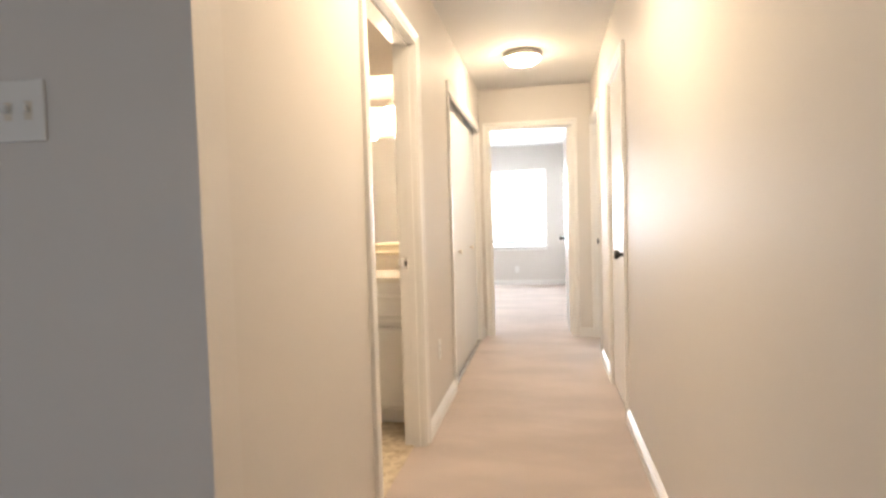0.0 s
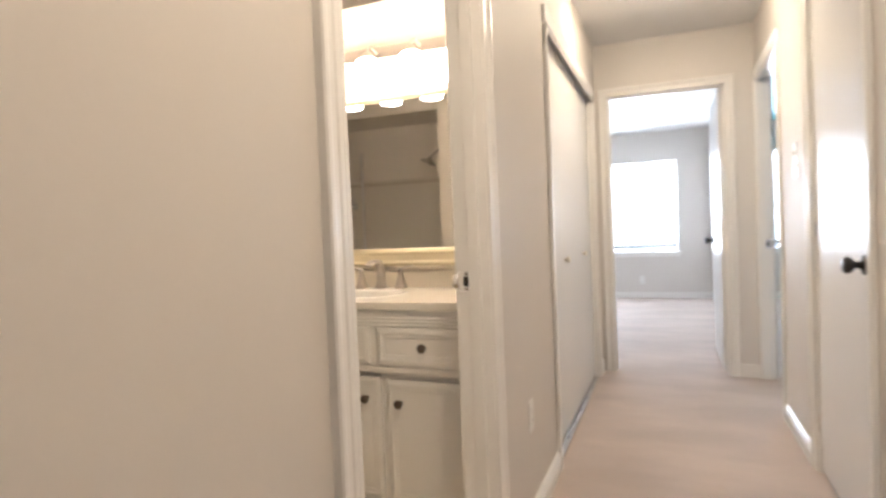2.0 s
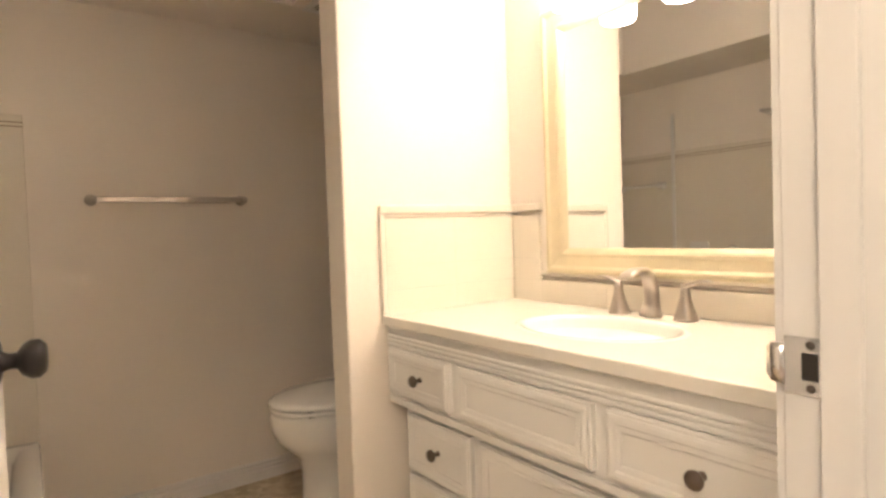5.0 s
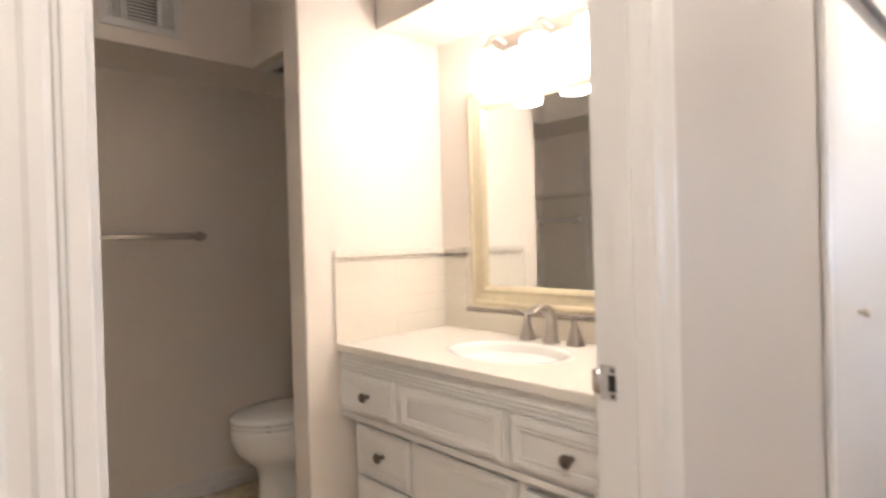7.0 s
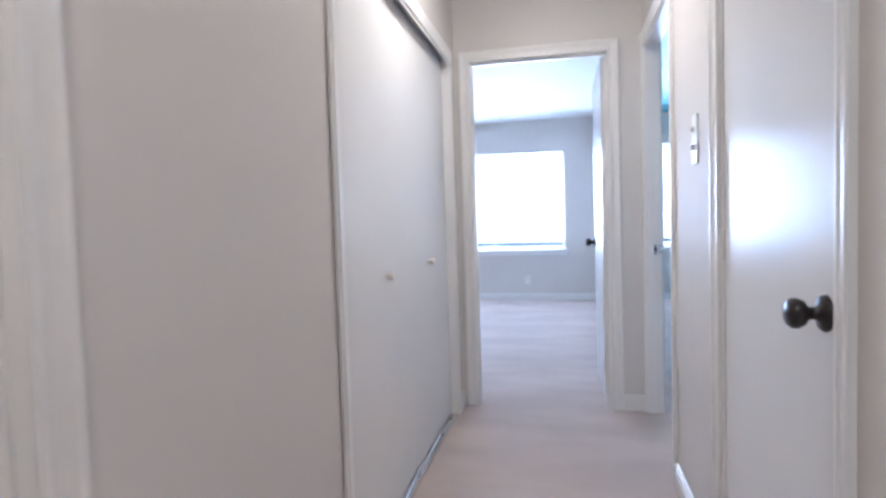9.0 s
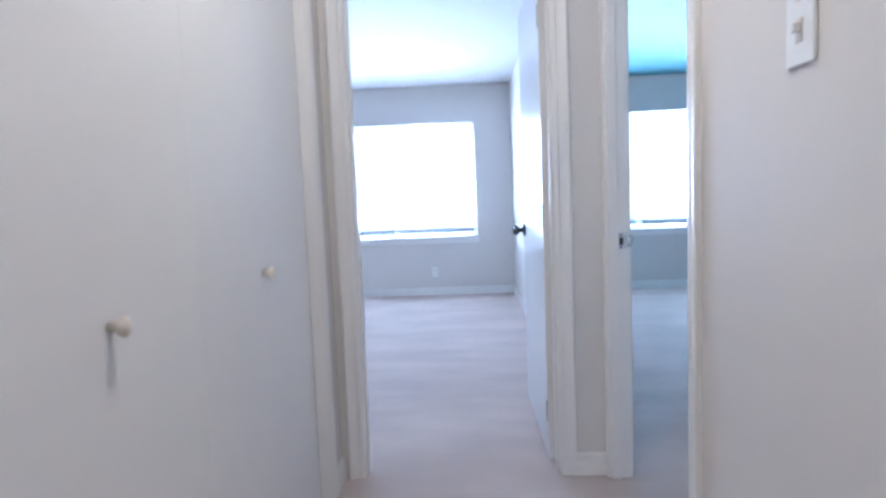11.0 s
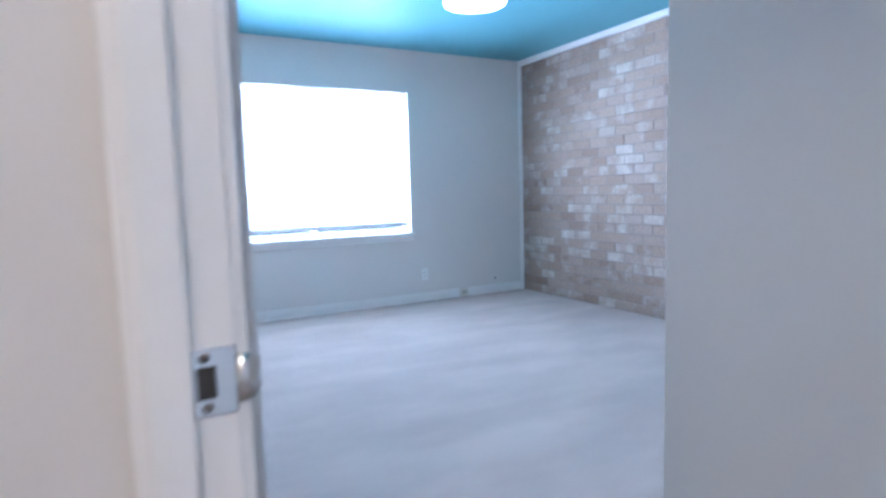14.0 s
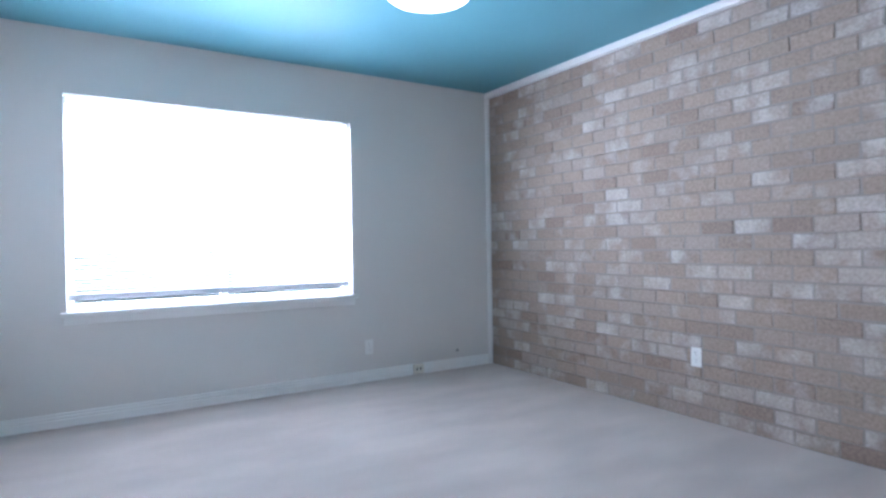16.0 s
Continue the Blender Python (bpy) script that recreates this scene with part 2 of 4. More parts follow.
def lathe(name, profile, mat, parent=None, at=None, segs=24, closed=True):
    """A solid of revolution round z from (radius, z) pairs."""
    bm = bmesh.new()
    rings = []
    for r, z in profile:
        if r < 1e-6:
            rings.append([bm.verts.new((0, 0, z))])
        else:
            rings.append([bm.verts.new((r * math.cos(2 * math.pi * k / segs), r * math.sin(2 * math.pi * k / segs), z)) for k in range(segs)])
    for a, b in zip(rings, rings[1:]):
        for k in range(segs):
            n = (k + 1) % segs
            if len(a) == 1 and len(b) > 1:
                bm.faces.new((a[0], b[k], b[n]))
            elif len(b) == 1 and len(a) > 1:
                bm.faces.new((a[k], a[n], b[0]))
            elif len(a) > 1:
                bm.faces.new((a[k], a[n], b[n], b[k]))
    ob = finish(name, bm, mat, parent, smooth=True)
    if at is not None:
        ob.matrix_local = at
    return ob


def loft(name, rings, mat, parent=None, cap=True, bevel=0.0):
    """A skin over rings of equally many points."""
    bm = bmesh.new()
    vs = [[bm.verts.new(p) for p in r] for r in rings]
    n = len(vs[0])
    for a, b in zip(vs, vs[1:]):
        for k in range(n):
            bm.faces.new((a[k], a[(k + 1) % n], b[(k + 1) % n], b[k]))
    if cap:
        bm.faces.new(vs[0])
        bm.faces.new(vs[-1])
    return finish(name, bm, mat, parent, smooth=True, bevel=bevel)


def tube(name, points, radius, mat, parent=None, res=4):
    c = bpy.data.curves.new(name, "CURVE")
    c.dimensions, c.bevel_depth, c.bevel_resolution, c.use_fill_caps, c.resolution_u = "3D", radius, res, True, 8
    s = c.splines.new("BEZIER")
    s.bezier_points.add(len(points) - 1)
    for p, q in zip(s.bezier_points, points):
        p.co = q
        p.handle_left_type = p.handle_right_type = "AUTO"
    c.materials.append(mat)
    tmp = bpy.data.objects.new(name, c)
    scene.collection.objects.link(tmp)
    dg = bpy.context.evaluated_depsgraph_get()
    me = bpy.data.meshes.new_from_object(tmp.evaluated_get(dg))
    bpy.data.objects.remove(tmp)
    for p in me.polygons:
        p.use_smooth = True
    ob = new(name, me)
    if parent:
        ob.parent = parent
    return ob


def empty(name, m):
    ob = new(name)
    ob.matrix_world = m
    return ob


def frame_axes(origin, along, out):
    """A pose whose x runs along a wall, y out of it, z up."""
    a, o = Vector(along), Vector(out)
    return Matrix(((a.x, o.x, 0, origin[0]), (a.y, o.y, 0, origin[1]), (0, 0, 1, origin[2]), (0, 0, 0, 1)))


def sweep(name, corners, outs, profile, mat, parent=None, closed=False):
    """Moulding with mitred corners in the local x-z plane: corner points, outward directions, (outward, proud) profile."""
    bm = bmesh.new()
    vs = [[bm.verts.new((c[0] + o[0] * u, v, c[1] + o[1] * u)) for u, v in profile] for c, o in zip(corners, outs)]
    n = len(profile)
    pairs = list(zip(vs, vs[1:])) + ([(vs[-1], vs[0])] if closed else [])
    for a, b in pairs:
        for k in range(n):
            bm.faces.new((a[k], a[(k + 1) % n], b[(k + 1) % n], b[k]))
    if not closed:
        bm.faces.new(vs[0])
        bm.faces.new(vs[-1])
    return finish(name, bm, mat, parent)


CASING = [(0.004, 0), (0.004, 0.009), (0.009, 0.011), (0.018, 0.011), (0.022, 0.008), (0.034, 0.009), (0.048, 0.014), (0.053, 0.0175), (0.061, 0.0175), (0.064, 0.014), (0.064, 0)]
RING = ((-1, -1), (-1, 1), (1, 1), (1, -1))


def casing(name, origin, along, out, w, h, mat=M_TRIM):
    ob = sweep(name, ((0, 0), (0, h), (w, h), (w, 0)), ((-1, 0), (-1, 1), (1, 1), (1, 0)), CASING, mat)
    ob.matrix_world = frame_axes(origin, along, out)
    return tagged(ob, "white painted moulded door casing", "casing", kind="structure")


BASE = [(0, 0), (0.015, 0), (0.015, 0.046), (0.009, 0.049), (0.009, 0.053), (0.014, 0.056), (0.014, 0.066), (0.007, 0.069), (0.007, 0.073), (0.011, 0.076), (0.011, 0.082), (0.004, 0.088), (0, 0.088)]


def baseboard(p, q, out):
    """A moulded skirting from p to q on the floor."""
    bm = bmesh.new()
    o = Vector((out[0], out[1], 0))
    ends = []
    for e in (Vector((*p, 0)), Vector((*q, 0))):
        ends.append([bm.verts.new(e + o * d + Vector((0, 0, z))) for d, z in BASE])
    n = len(BASE)
    for k in range(n):
        bm.faces.new((ends[0][k], ends[0][(k + 1) % n], ends[1][(k + 1) % n], ends[1][k]))
    bm.faces.new(ends[0])
    bm.faces.new(ends[1])
    return tagged(finish("baseboard", bm, M_TRIM), "white painted stepped baseboard", "baseboard", kind="structure")


def structure(ob, label, category):
    return tagged(ob, label, category, kind="structure")


# ---- the setting ----
H, T = 2.42, 0.1
XL, XR, XW = -0.485, 0.575, 0.65
DOOR_H = 2.03
BATH_D, CLOSET, LINEN, DOOR_B = (1.99, 2.771), (3.755, 5.41), (3.27, 3.99), (4.745, 5.56)
DOOR_A = (-0.39, 0.385)
YE, YW = 5.6, 10.1
J = 0.02
TB = XW - XR


def wall_with_openings(name, axis, c0, c1, s0, s1, openings, mat, label, h=H):
    """A wall between c0 and c1 across, s0 to s1 along; openings are (from, to, bottom, top)."""
    dims = []

    def put(a, b, z0, z1):
        if b - a > 1e-4 and z1 - z0 > 1e-4:
            dims.append((c0, c1, a, b, z0, z1) if axis == "y" else (a, b, c0, c1, z0, z1))

    s = s0
    for a, b, z0, z1 in sorted(openings):
        put(s, a, 0, h)
        put(a, b, 0, z0)
        put(a, b, z1, h)
        s = b
    put(s, s1, 0, h)
    return structure(boxes(name, dims, mat), label, "wall")


wall_with_openings("wall_hall_west", "y", XL - T, XL, 1.02, YE, [(BATH_D[0] - J, BATH_D[1] + J, 0, DOOR_H + J), (CLOSET[0] - J, CLOSET[1] + J, 0, DOOR_H + J)], M_WALLG, "warm grey painted hall wall with slight sheen")
wall_with_openings("wall_entry", "x", 0.92, 1.02, -4.6, XL, [], M_WALL, "warm grey painted wall turning off the hall")
wall_with_openings("wall_hall_east", "y", XR, XW, -4.0, YE + T, [(LINEN[0] - J, LINEN[1] + J, 0, DOOR_H + J), (DOOR_B[0] - J, DOOR_B[1] + J, 0, DOOR_H + J)], M_WALLG, "warm grey painted hall wall with slight sheen")
wall_with_openings("wall_hall_end", "x", YE, YE + T, -3.3, XR, [(DOOR_A[0] - J, DOOR_A[1] + J, 0, DOOR_H + J)], M_WALL, "warm grey painted wall at the end of the hall")
wall_with_openings("wall_between_bedrooms", "y", 0.56, 0.68, YE + T, YW, [], M_WALLG, "warm grey painted wall between the bedrooms")
wall_with_openings("wall_windows", "x", YW, YW + 0.16, -3.3, 4.5, [(WIN_A[0], WIN_A[1], WIN_A[2], WIN_A[3]), (WIN_B[0], WIN_B[1], WIN_B[2], WIN_B[3])], M_WALL, "warm grey painted wall with two wide windows")
wall_with_openings("wall_bedroom_west", "y", -3.3, -3.2, YE + T, YW, [], M_WALL, "warm grey painted bedroom wall")
wall_with_openings("wall_behind_brick", "y", 4.3025, 4.5, 5.96, YW, [], M_MORTAR, "mortar bed behind the brick wall")
boxes_ = [(1.78, 1.88, 4.5, 6.06, 0, H), (1.88, 4.3025, 5.96, 6.06, 0, H)]
structure(boxes("wall_bedroom_closet", boxes_, M_WALL), "warm grey painted closet wall corner", "wall")
structure(boxes("wall_alcove", [(XW, 0.68, DOOR_B[1] + 0.07, YE + T, 0, H), (XW, 1.88, 4.4, 4.5, 0, H)], M_WALL), "warm grey painted entry alcove wall", "wall")
structure(boxes("wall_closet_back", [(-1.25, -1.15, 3.615, YE, 0, H)], M_WALL), "plain closet back wall", "wall")
structure(boxes("wall_linen_back", [(XW, 1.3, 3.0, 3.06, 0, H), (XW, 1.3, 4.1, 4.16, 0, H), (1.3, 1.36, 3.0, 4.16, 0, H)], M_WALL), "plain linen closet walls", "wall")
wall_with_openings("wall_living_south", "x", -4.16, -4.0, -4.7, XW, [WIN_ADDED], M_WALL, "warm grey painted wall with an added, unseen window")
structure(boxes("wall_living_west", [(-4.7, -4.6, -4.0, 0.99, 0, H)], M_WALL), "warm grey painted wall", "wall")

structure(boxes("floor", [(-4.8, 4.6, -4.2, 10.26, -0.495, 0)], M_CARPET), "beige cut-pile carpet with vacuum tracks", "carpet")
structure(boxes("floor_bath", [(-3.05, XL - 0.06, 1.3, 3.56, 0.0005, 0.004)], M_VINYL), "speckled tan vinyl bathroom floor", "floor")
structure(boxes("ceiling_hall", [(-4.8, XW, -4.2, 0.99, H, H + 0.1), (XL - T, XW, 0.99, YE, H, H + 0.1)], M_CEIL), "white textured hall ceiling", "ceiling")
structure(boxes("ceiling_bedroom_white", [(-3.3, 0.62, YE, 10.26, H, H + 0.1)], M_CEIL), "white textured bedroom ceiling", "ceiling")
structure(boxes("ceiling_bedroom_teal", [(XW, 1.88, 4.4, 5.6, H, H + 0.1), (0.62, 4.5, 5.6, 10.26, H, H + 0.1)], M_TEAL), "glossy teal painted bedroom ceiling", "ceiling")
structure(boxes("ceiling_closets", [(-1.25, XL - T, 3.615, YE, H, H + 0.1), (XW, 1.36, 3.0, 4.16, H, H + 0.1)], M_CEIL), "white closet ceiling", "ceiling")


def baseboards():
    c = 0.064
    W, E, N, S = (-1, 0), (1, 0), (0, 1), (0, -1)
    for y0, y1 in ((0.934, BATH_D[0] - 0.018 - c), (BATH_D[1] + c, CLOSET[0] - 0.056), (CLOSET[1] + 0.056, YE)):
        baseboard((XL, y0), (XL, y1), E)
    for y0, y1 in ((-4.0, LINEN[0] - c), (LINEN[1] + c, DOOR_B[0] - c)):
        baseboard((XR, y0), (XR, y1), W)
    baseboard((-4.6, 0.92), (XL + 0.014, 0.92), S)
    baseboard((DOOR_A[1] + c, YE), (XR, YE), S)
    baseboard((-3.2, YW), (0.56, YW), S)
    baseboard((0.56, YE + T), (0.56, YW), W)
    baseboard((0.68, YE + T), (0.68, YW), E)
    baseboard((0.68, YW), (3.49, YW), S)
    baseboard((3.59, YW), (4.30, YW), S)
    baseboard((1.78, 4.5), (1.78, 6.074), W)
    baseboard((1.78, 6.06), (4.3, 6.06), N)


baseboards()


def jamb(name, origin, along, out, w, h=DOOR_H, depth=T, stop=0.04):
    """Door lining with a stop, in the wall's thickness behind the face at the origin."""
    ob = boxes(name, [(-J, 0, -depth, 0, 0, h + J), (w, w + J, -depth, 0, 0, h + J), (0, w, -depth, 0, h, h + J),
                      (0, 0.011, -depth + stop, -depth + stop + 0.035, 0, h), (w - 0.011, w, -depth + stop, -depth + stop + 0.035, 0, h),
                      (0.011, w - 0.011, -depth + stop, -depth + stop + 0.035, h - 0.011, h)], M_TRIM, bevel=0.0015)
    ob.matrix_world = frame_axes(origin, along, out)
    return structure(ob, "white painted door lining with stop", "jamb")


def both_casings(origin, along, out, w, depth=T):
    casing("trim_casing", origin, along, out, w, DOOR_H)
    back = Vector(origin) - Vector((*out[:2], 0)) * depth
    casing("trim_casing", back, along, (-out[0], -out[1], 0), w, DOOR_H)


for org, al, out, w in (((XL, BATH_D[0], 0), (0, 1, 0), (1, 0, 0), BATH_D[1] - BATH_D[0]), ((XR, DOOR_B[0], 0), (0, 1, 0), (-1, 0, 0), DOOR_B[1] - DOOR_B[0]),
                        ((DOOR_A[0], YE, 0), (1, 0, 0), (0, -1, 0), DOOR_A[1] - DOOR_A[0]), ((XR, LINEN[0], 0), (0, 1, 0), (-1, 0, 0), LINEN[1] - LINEN[0])):
    depth = TB if org[0] == XR else T
    jamb("trim_jamb", org, al, out, w, depth=depth, stop=0.038)
    if org[0] == XL:
        org, w = (org[0], org[1] - 0.018, 0), w + 0.018
    both_casings(org, al, out, w, depth)
structure(boxes("trim_reveal", [(XL - 0.001, XL + 0.006, BATH_D[0] - 0.016, BATH_D[0] - 0.001, 0, DOOR_H)], M_TRIM, bevel=0.002), "white painted reveal board of the bathroom door", "trim")


# ---- doors ----
KNOB = [(0, 0), (0.033, 0), (0.033, 0.004), (0.029, 0.009), (0.015, 0.012), (0.011, 0.020), (0.012, 0.030), (0.022, 0.036), (0.0275, 0.046), (0.027, 0.056), (0.020, 0.063), (0, 0.065)]


def door(name, width, label, mat=M_DOOR, both=True, knob_mat=M_BRONZE, knob_x=None):
    """A flush slab in local x (hinge at 0) and y (0 to 0.035), with knobs and hinges."""
    d = empty(name, Matrix())
    boxes("slab", [(0.003, width - 0.003, 0, 0.035, 0.014, DOOR_H - 0.004)], mat, d, bevel=0.002)
    kx = width - 0.065 if knob_x is None else knob_x
    tagged(lathe("knob", KNOB, knob_mat, d, pose(kx, 0.035, 0.93, -90)), "dark bronze round knob")
    if both:
        lathe("knob", KNOB, knob_mat, d, pose(kx, 0, 0.93, 90))
    boxes("latch", [(width - 0.004, width - 0.0015, 0.008, 0.027, 0.90, 0.96)], M_CHROME, d)
    for z in (0.22, 1.02, 1.80):
        boxes("hinge", [(0.0, 0.012, 0.034, 0.040, z - 0.045, z + 0.045)], M_CHROME, d, bevel=0.002)
    return tagged(d, label, "door", kind="structure")


a = door("door_1", DOOR_A[1] - DOOR_A[0], "open white flush door with dark bronze knob")
a.matrix_world = Matrix.Translation((DOOR_A[1] + 0.004, YE + T + 0.004, 0)) @ pose(0, 0, 0, 0, 0, 90.5)
a = door("door_2", BATH_D[1] - BATH_D[0], "open white flush bathroom door with dark knob", knob_mat=M_BRONZE)
a.matrix_world = pose(XL - T - 0.022, BATH_D[0] - 0.040, 0, 0, 0, 171.2) @ Matrix.Diagonal((1, -1, 1, 1))
a = door("door_3", LINEN[1] - LINEN[0], "closed white flush linen closet door", both=False)
a.matrix_world = frame_axes((XR + 0.043, LINEN[1], 0), (0, -1, 0), (-1, 0, 0))


def strike(origin, along, out):
    """A strike plate let into a jamb, with its latch hole and bent lip."""
    s = empty("strike_plate", frame_axes(origin, along, out))
    boxes("plate", [(-0.020, 0.0155, 0, 0.0018, -0.030, 0.030)], M_CHROME, s, bevel=0.0008)
    # raised dark block: the latch hole's shade put into its colour
    boxes("hole", [(-0.003, 0.012, 0.0018, 0.0026, -0.014, 0.014)], M_DARK, s)
    for z in (-0.022, 0.022):
        lathe("screw", [(0, 0), (0.0045, 0), (0.003, 0.0012), (0, 0.0014)], M_PULL, s, pose(0.005, 0.0018, z, -90), segs=12)
    loft("lip", [[(-0.020, 0, -0.022), (-0.020, 0, 0.022), (-0.020, 0.002, 0.022), (-0.020, 0.002, -0.022)],
                 [(-0.034, -0.002, -0.02), (-0.034, -0.002, 0.02), (-0.034, 0, 0.02), (-0.034, 0, -0.02)],
                 [(-0.042, -0.008, -0.014), (-0.042, -0.008, 0.014), (-0.041, -0.006, 0.014), (-0.041, -0.006, -0.014)]], M_CHROME, s)
    return tagged(s, "steel door strike plate screwed to the jamb", "strike plate")


strike((XL - T + 0.0215, BATH_D[1], 0.94), (1, 0, 0), (0, -1, 0))
strike((XW - 0.0215, DOOR_B[1], 0.92), (-1, 0, 0), (0, -1, 0))


# closet across the hall
def hall_closet():
    y0, y1 = CLOSET
    structure(boxes("trim_closet", [(XL - 0.09, XL + 0.003, y0 - J, y0, 0, DOOR_H + 0.04), (XL - 0.09, XL + 0.003, y1, y1 + J, 0, DOOR_H + 0.04),
                                    (XL - 0.09, XL + 0.004, y0, y1, DOOR_H, DOOR_H + 0.04)], M_TRIM, bevel=0.003), "white painted closet lining", "trim")
    structure(boxes("trim_closet_rail", [(XL - 0.002, XL + 0.016, y0 - 0.055, y1 + 0.055, DOOR_H - 0.035, DOOR_H + 0.04), (XL - 0.002, XL + 0.010, y0 - 0.04, y1 + 0.04, DOOR_H - 0.05, DOOR_H - 0.036)], M_TRIM, bevel=0.006), "white painted head rail over the closet", "trim")
    for a, b in ((y0 - 0.055, y0 - 0.001), (y1 + 0.001, y1 + 0.055)):
        structure(boxes("trim_closet_side", [(XL + 0.0035, XL + 0.012, a, b, 0, DOOR_H - 0.052), (XL + 0.012, XL + 0.016, a + 0.012, b - 0.012, 0, DOOR_H - 0.052)], M_TRIM, bevel=0.002), "white painted side casing of the closet", "trim")
    mid = (y0 + y1) / 2
    for a, b, k in ((y0 + 0.003, mid - 0.0004, mid - 0.31), (mid + 0.0004, y1 - 0.004, mid + 0.38)):
        d = empty("closet_door", pose(XL - 0.036, a, 0))
        boxes("panel", [(-0.034, 0, 0, b - a, 0.02, DOOR_H - 0.02)], M_DOOR, d, bevel=0.0006)
        tagged(lathe("knob", [(0, 0), (0.009, 0), (0.008, 0.012), (0.016, 0.018), (0.018, 0.026), (0.012, 0.032), (0, 0.033)], M_IVORY, d, pose(0, k - a, 0.915, 0, 90)), "small ivory wooden knob")
        tagged(d, "closed flat white closet door with small ivory knob", "closet door", "closet doors")
    t = empty("floor_track", pose(XL - 0.022, y0, 0))
    boxes("rail", [(-0.012, -0.008, 0, y1 - y0, 0.001, 0.012), (0.018, 0.022, 0, y1 - y0, 0.001, 0.012), (-0.008, 0.018, 0, y1 - y0, 0.001, 0.004)], M_CHROME, t)
    for k in range(7):
        boxes("screw", [(-0.004, 0.004, 0.12 + k * 0.24, 0.13 + k * 0.24, 0.004, 0.0065)], M_DARK, t)
    tagged(t, "grey metal closet door track on the carpet", "track")


hall_closet()


# ---- electrics ----
def outlet(origin, along, out, mat=M_PLAST, label="white duplex outlet plate on the wall"):
    o = empty("outlet", frame_axes(origin, along, out))
    boxes("plate", [(-0.035, 0.035, 0, 0.005, -0.0575, 0.0575)], mat, o, bevel=0.003)
    for z in (-0.02, 0.02):
        boxes("socket", [(-0.016, 0.016, 0.005, 0.007, z - 0.014, z + 0.014)], mat, o, bevel=0.004)
        # slots are dark blocks on the socket face, shade by colour
        boxes("slot", [(-0.008, -0.006, 0.007, 0.0076, z - 0.002, z + 0.007), (0.006, 0.008, 0.007, 0.0076, z - 0.002, z + 0.007), (-0.002, 0.002, 0.007, 0.0076, z - 0.010, z - 0.006)], M_DARK, o)
    return tagged(o, label, "outlet", "outlets")


def switch(origin, along, out, toggles, w, h, label):
    o = empty("switch_plate", frame_axes(origin, along, out))
    boxes("plate", [(-w / 2, w / 2, 0, 0.006, -h / 2, h / 2)], M_PLAST, o, bevel=0.004)
    for u, v in toggles:
        boxes("toggle", [(u - 0.005, u + 0.005, 0.006, 0.018, v - 0.004, v + 0.012)], M_PLAST, o, bevel=0.002)
        boxes("bezel", [(u - 0.009, u + 0.009, 0.006, 0.0075, v - 0.018, v + 0.018)], M_IVORY, o, bevel=0.001)
    return tagged(o, label, "light switch")


outlet((XL, 3.21, 0.405), (0, 1, 0), (1, 0, 0))
outlet((-0.376, YW, 0.27), (1, 0, 0), (0, -1, 0))
outlet((3.10, YW, 0.27), (1, 0, 0), (0, -1, 0))
outlet((4.293, 8.04, 0.375), (0, 1, 0), (-1, 0, 0), label="bright white duplex outlet plate on the brick")
switch((XR, 4.30, 1.36), (0, 1, 0), (-1, 0, 0), ((0, 0.03), (0, -0.03)), 0.075, 0.165, "tall white plate with two toggles by the doors")
switch((-0.885, 0.92, 1.385), (1, 0, 0), (0, -1, 0), ((-0.046, 0), (0, 0), (0.046, 0)), 0.165, 0.12, "wide white plate with three toggles on the wall")
f = empty("floor_outlet", frame_axes((3.54, YW, 0.045), (1, 0, 0), (0, -1, 0)))
boxes("plate", [(-0.048, 0.048, 0, 0.020, -0.040, 0.036)], M_IVORY, f, bevel=0.003)
boxes("slot", [(-0.022, -0.010, 0.020, 0.021, -0.012, 0.012), (0.010, 0.022, 0.020, 0.021, -0.012, 0.012)], M_DARK, f)
tagged(f, "small ivory outlet set into the baseboard", "outlet")

c = empty("cable_jack", frame_axes((3.93, YW, 0.155), (1, 0, 0), (0, -1, 0)))
boxes("plate", [(-0.022, 0.022, 0, 0.003, -0.022, 0.022)], M_WALL, c, bevel=0.001)
lathe("socket", [(0, 0), (0.008, 0), (0.008, 0.008), (0.005, 0.010), (0.005, 0.016), (0, 0.016)], M_BRONZE, c, pose(0, 0.003, 0, -90))
tagged(c, "small painted cable jack with dark socket", "cable jack")

# ---- ceiling lamps ----
def bowl_lamp(x, y, r, label, glass):
    o = empty("ceiling_lamp", pose(x, y, H))
    tagged(lathe("rim", [(0, 0), (r, 0), (r + 0.004, -0.012), (r, -0.034), (r - 0.010, -0.040), (r - 0.014, -0.034), (r - 0.014, -0.004), (0, -0.004)], M_NICKEL, o, segs=48), "brushed nickel rim")
    tagged(lathe("glass", [(r - 0.015, -0.030), (r - 0.02, -0.05), (r * 0.75, -0.072), (r * 0.4, -0.086), (0, -0.09)], glass, o, segs=48), "lit frosted glass bowl")
    return tagged(o, label, "ceiling lamp")


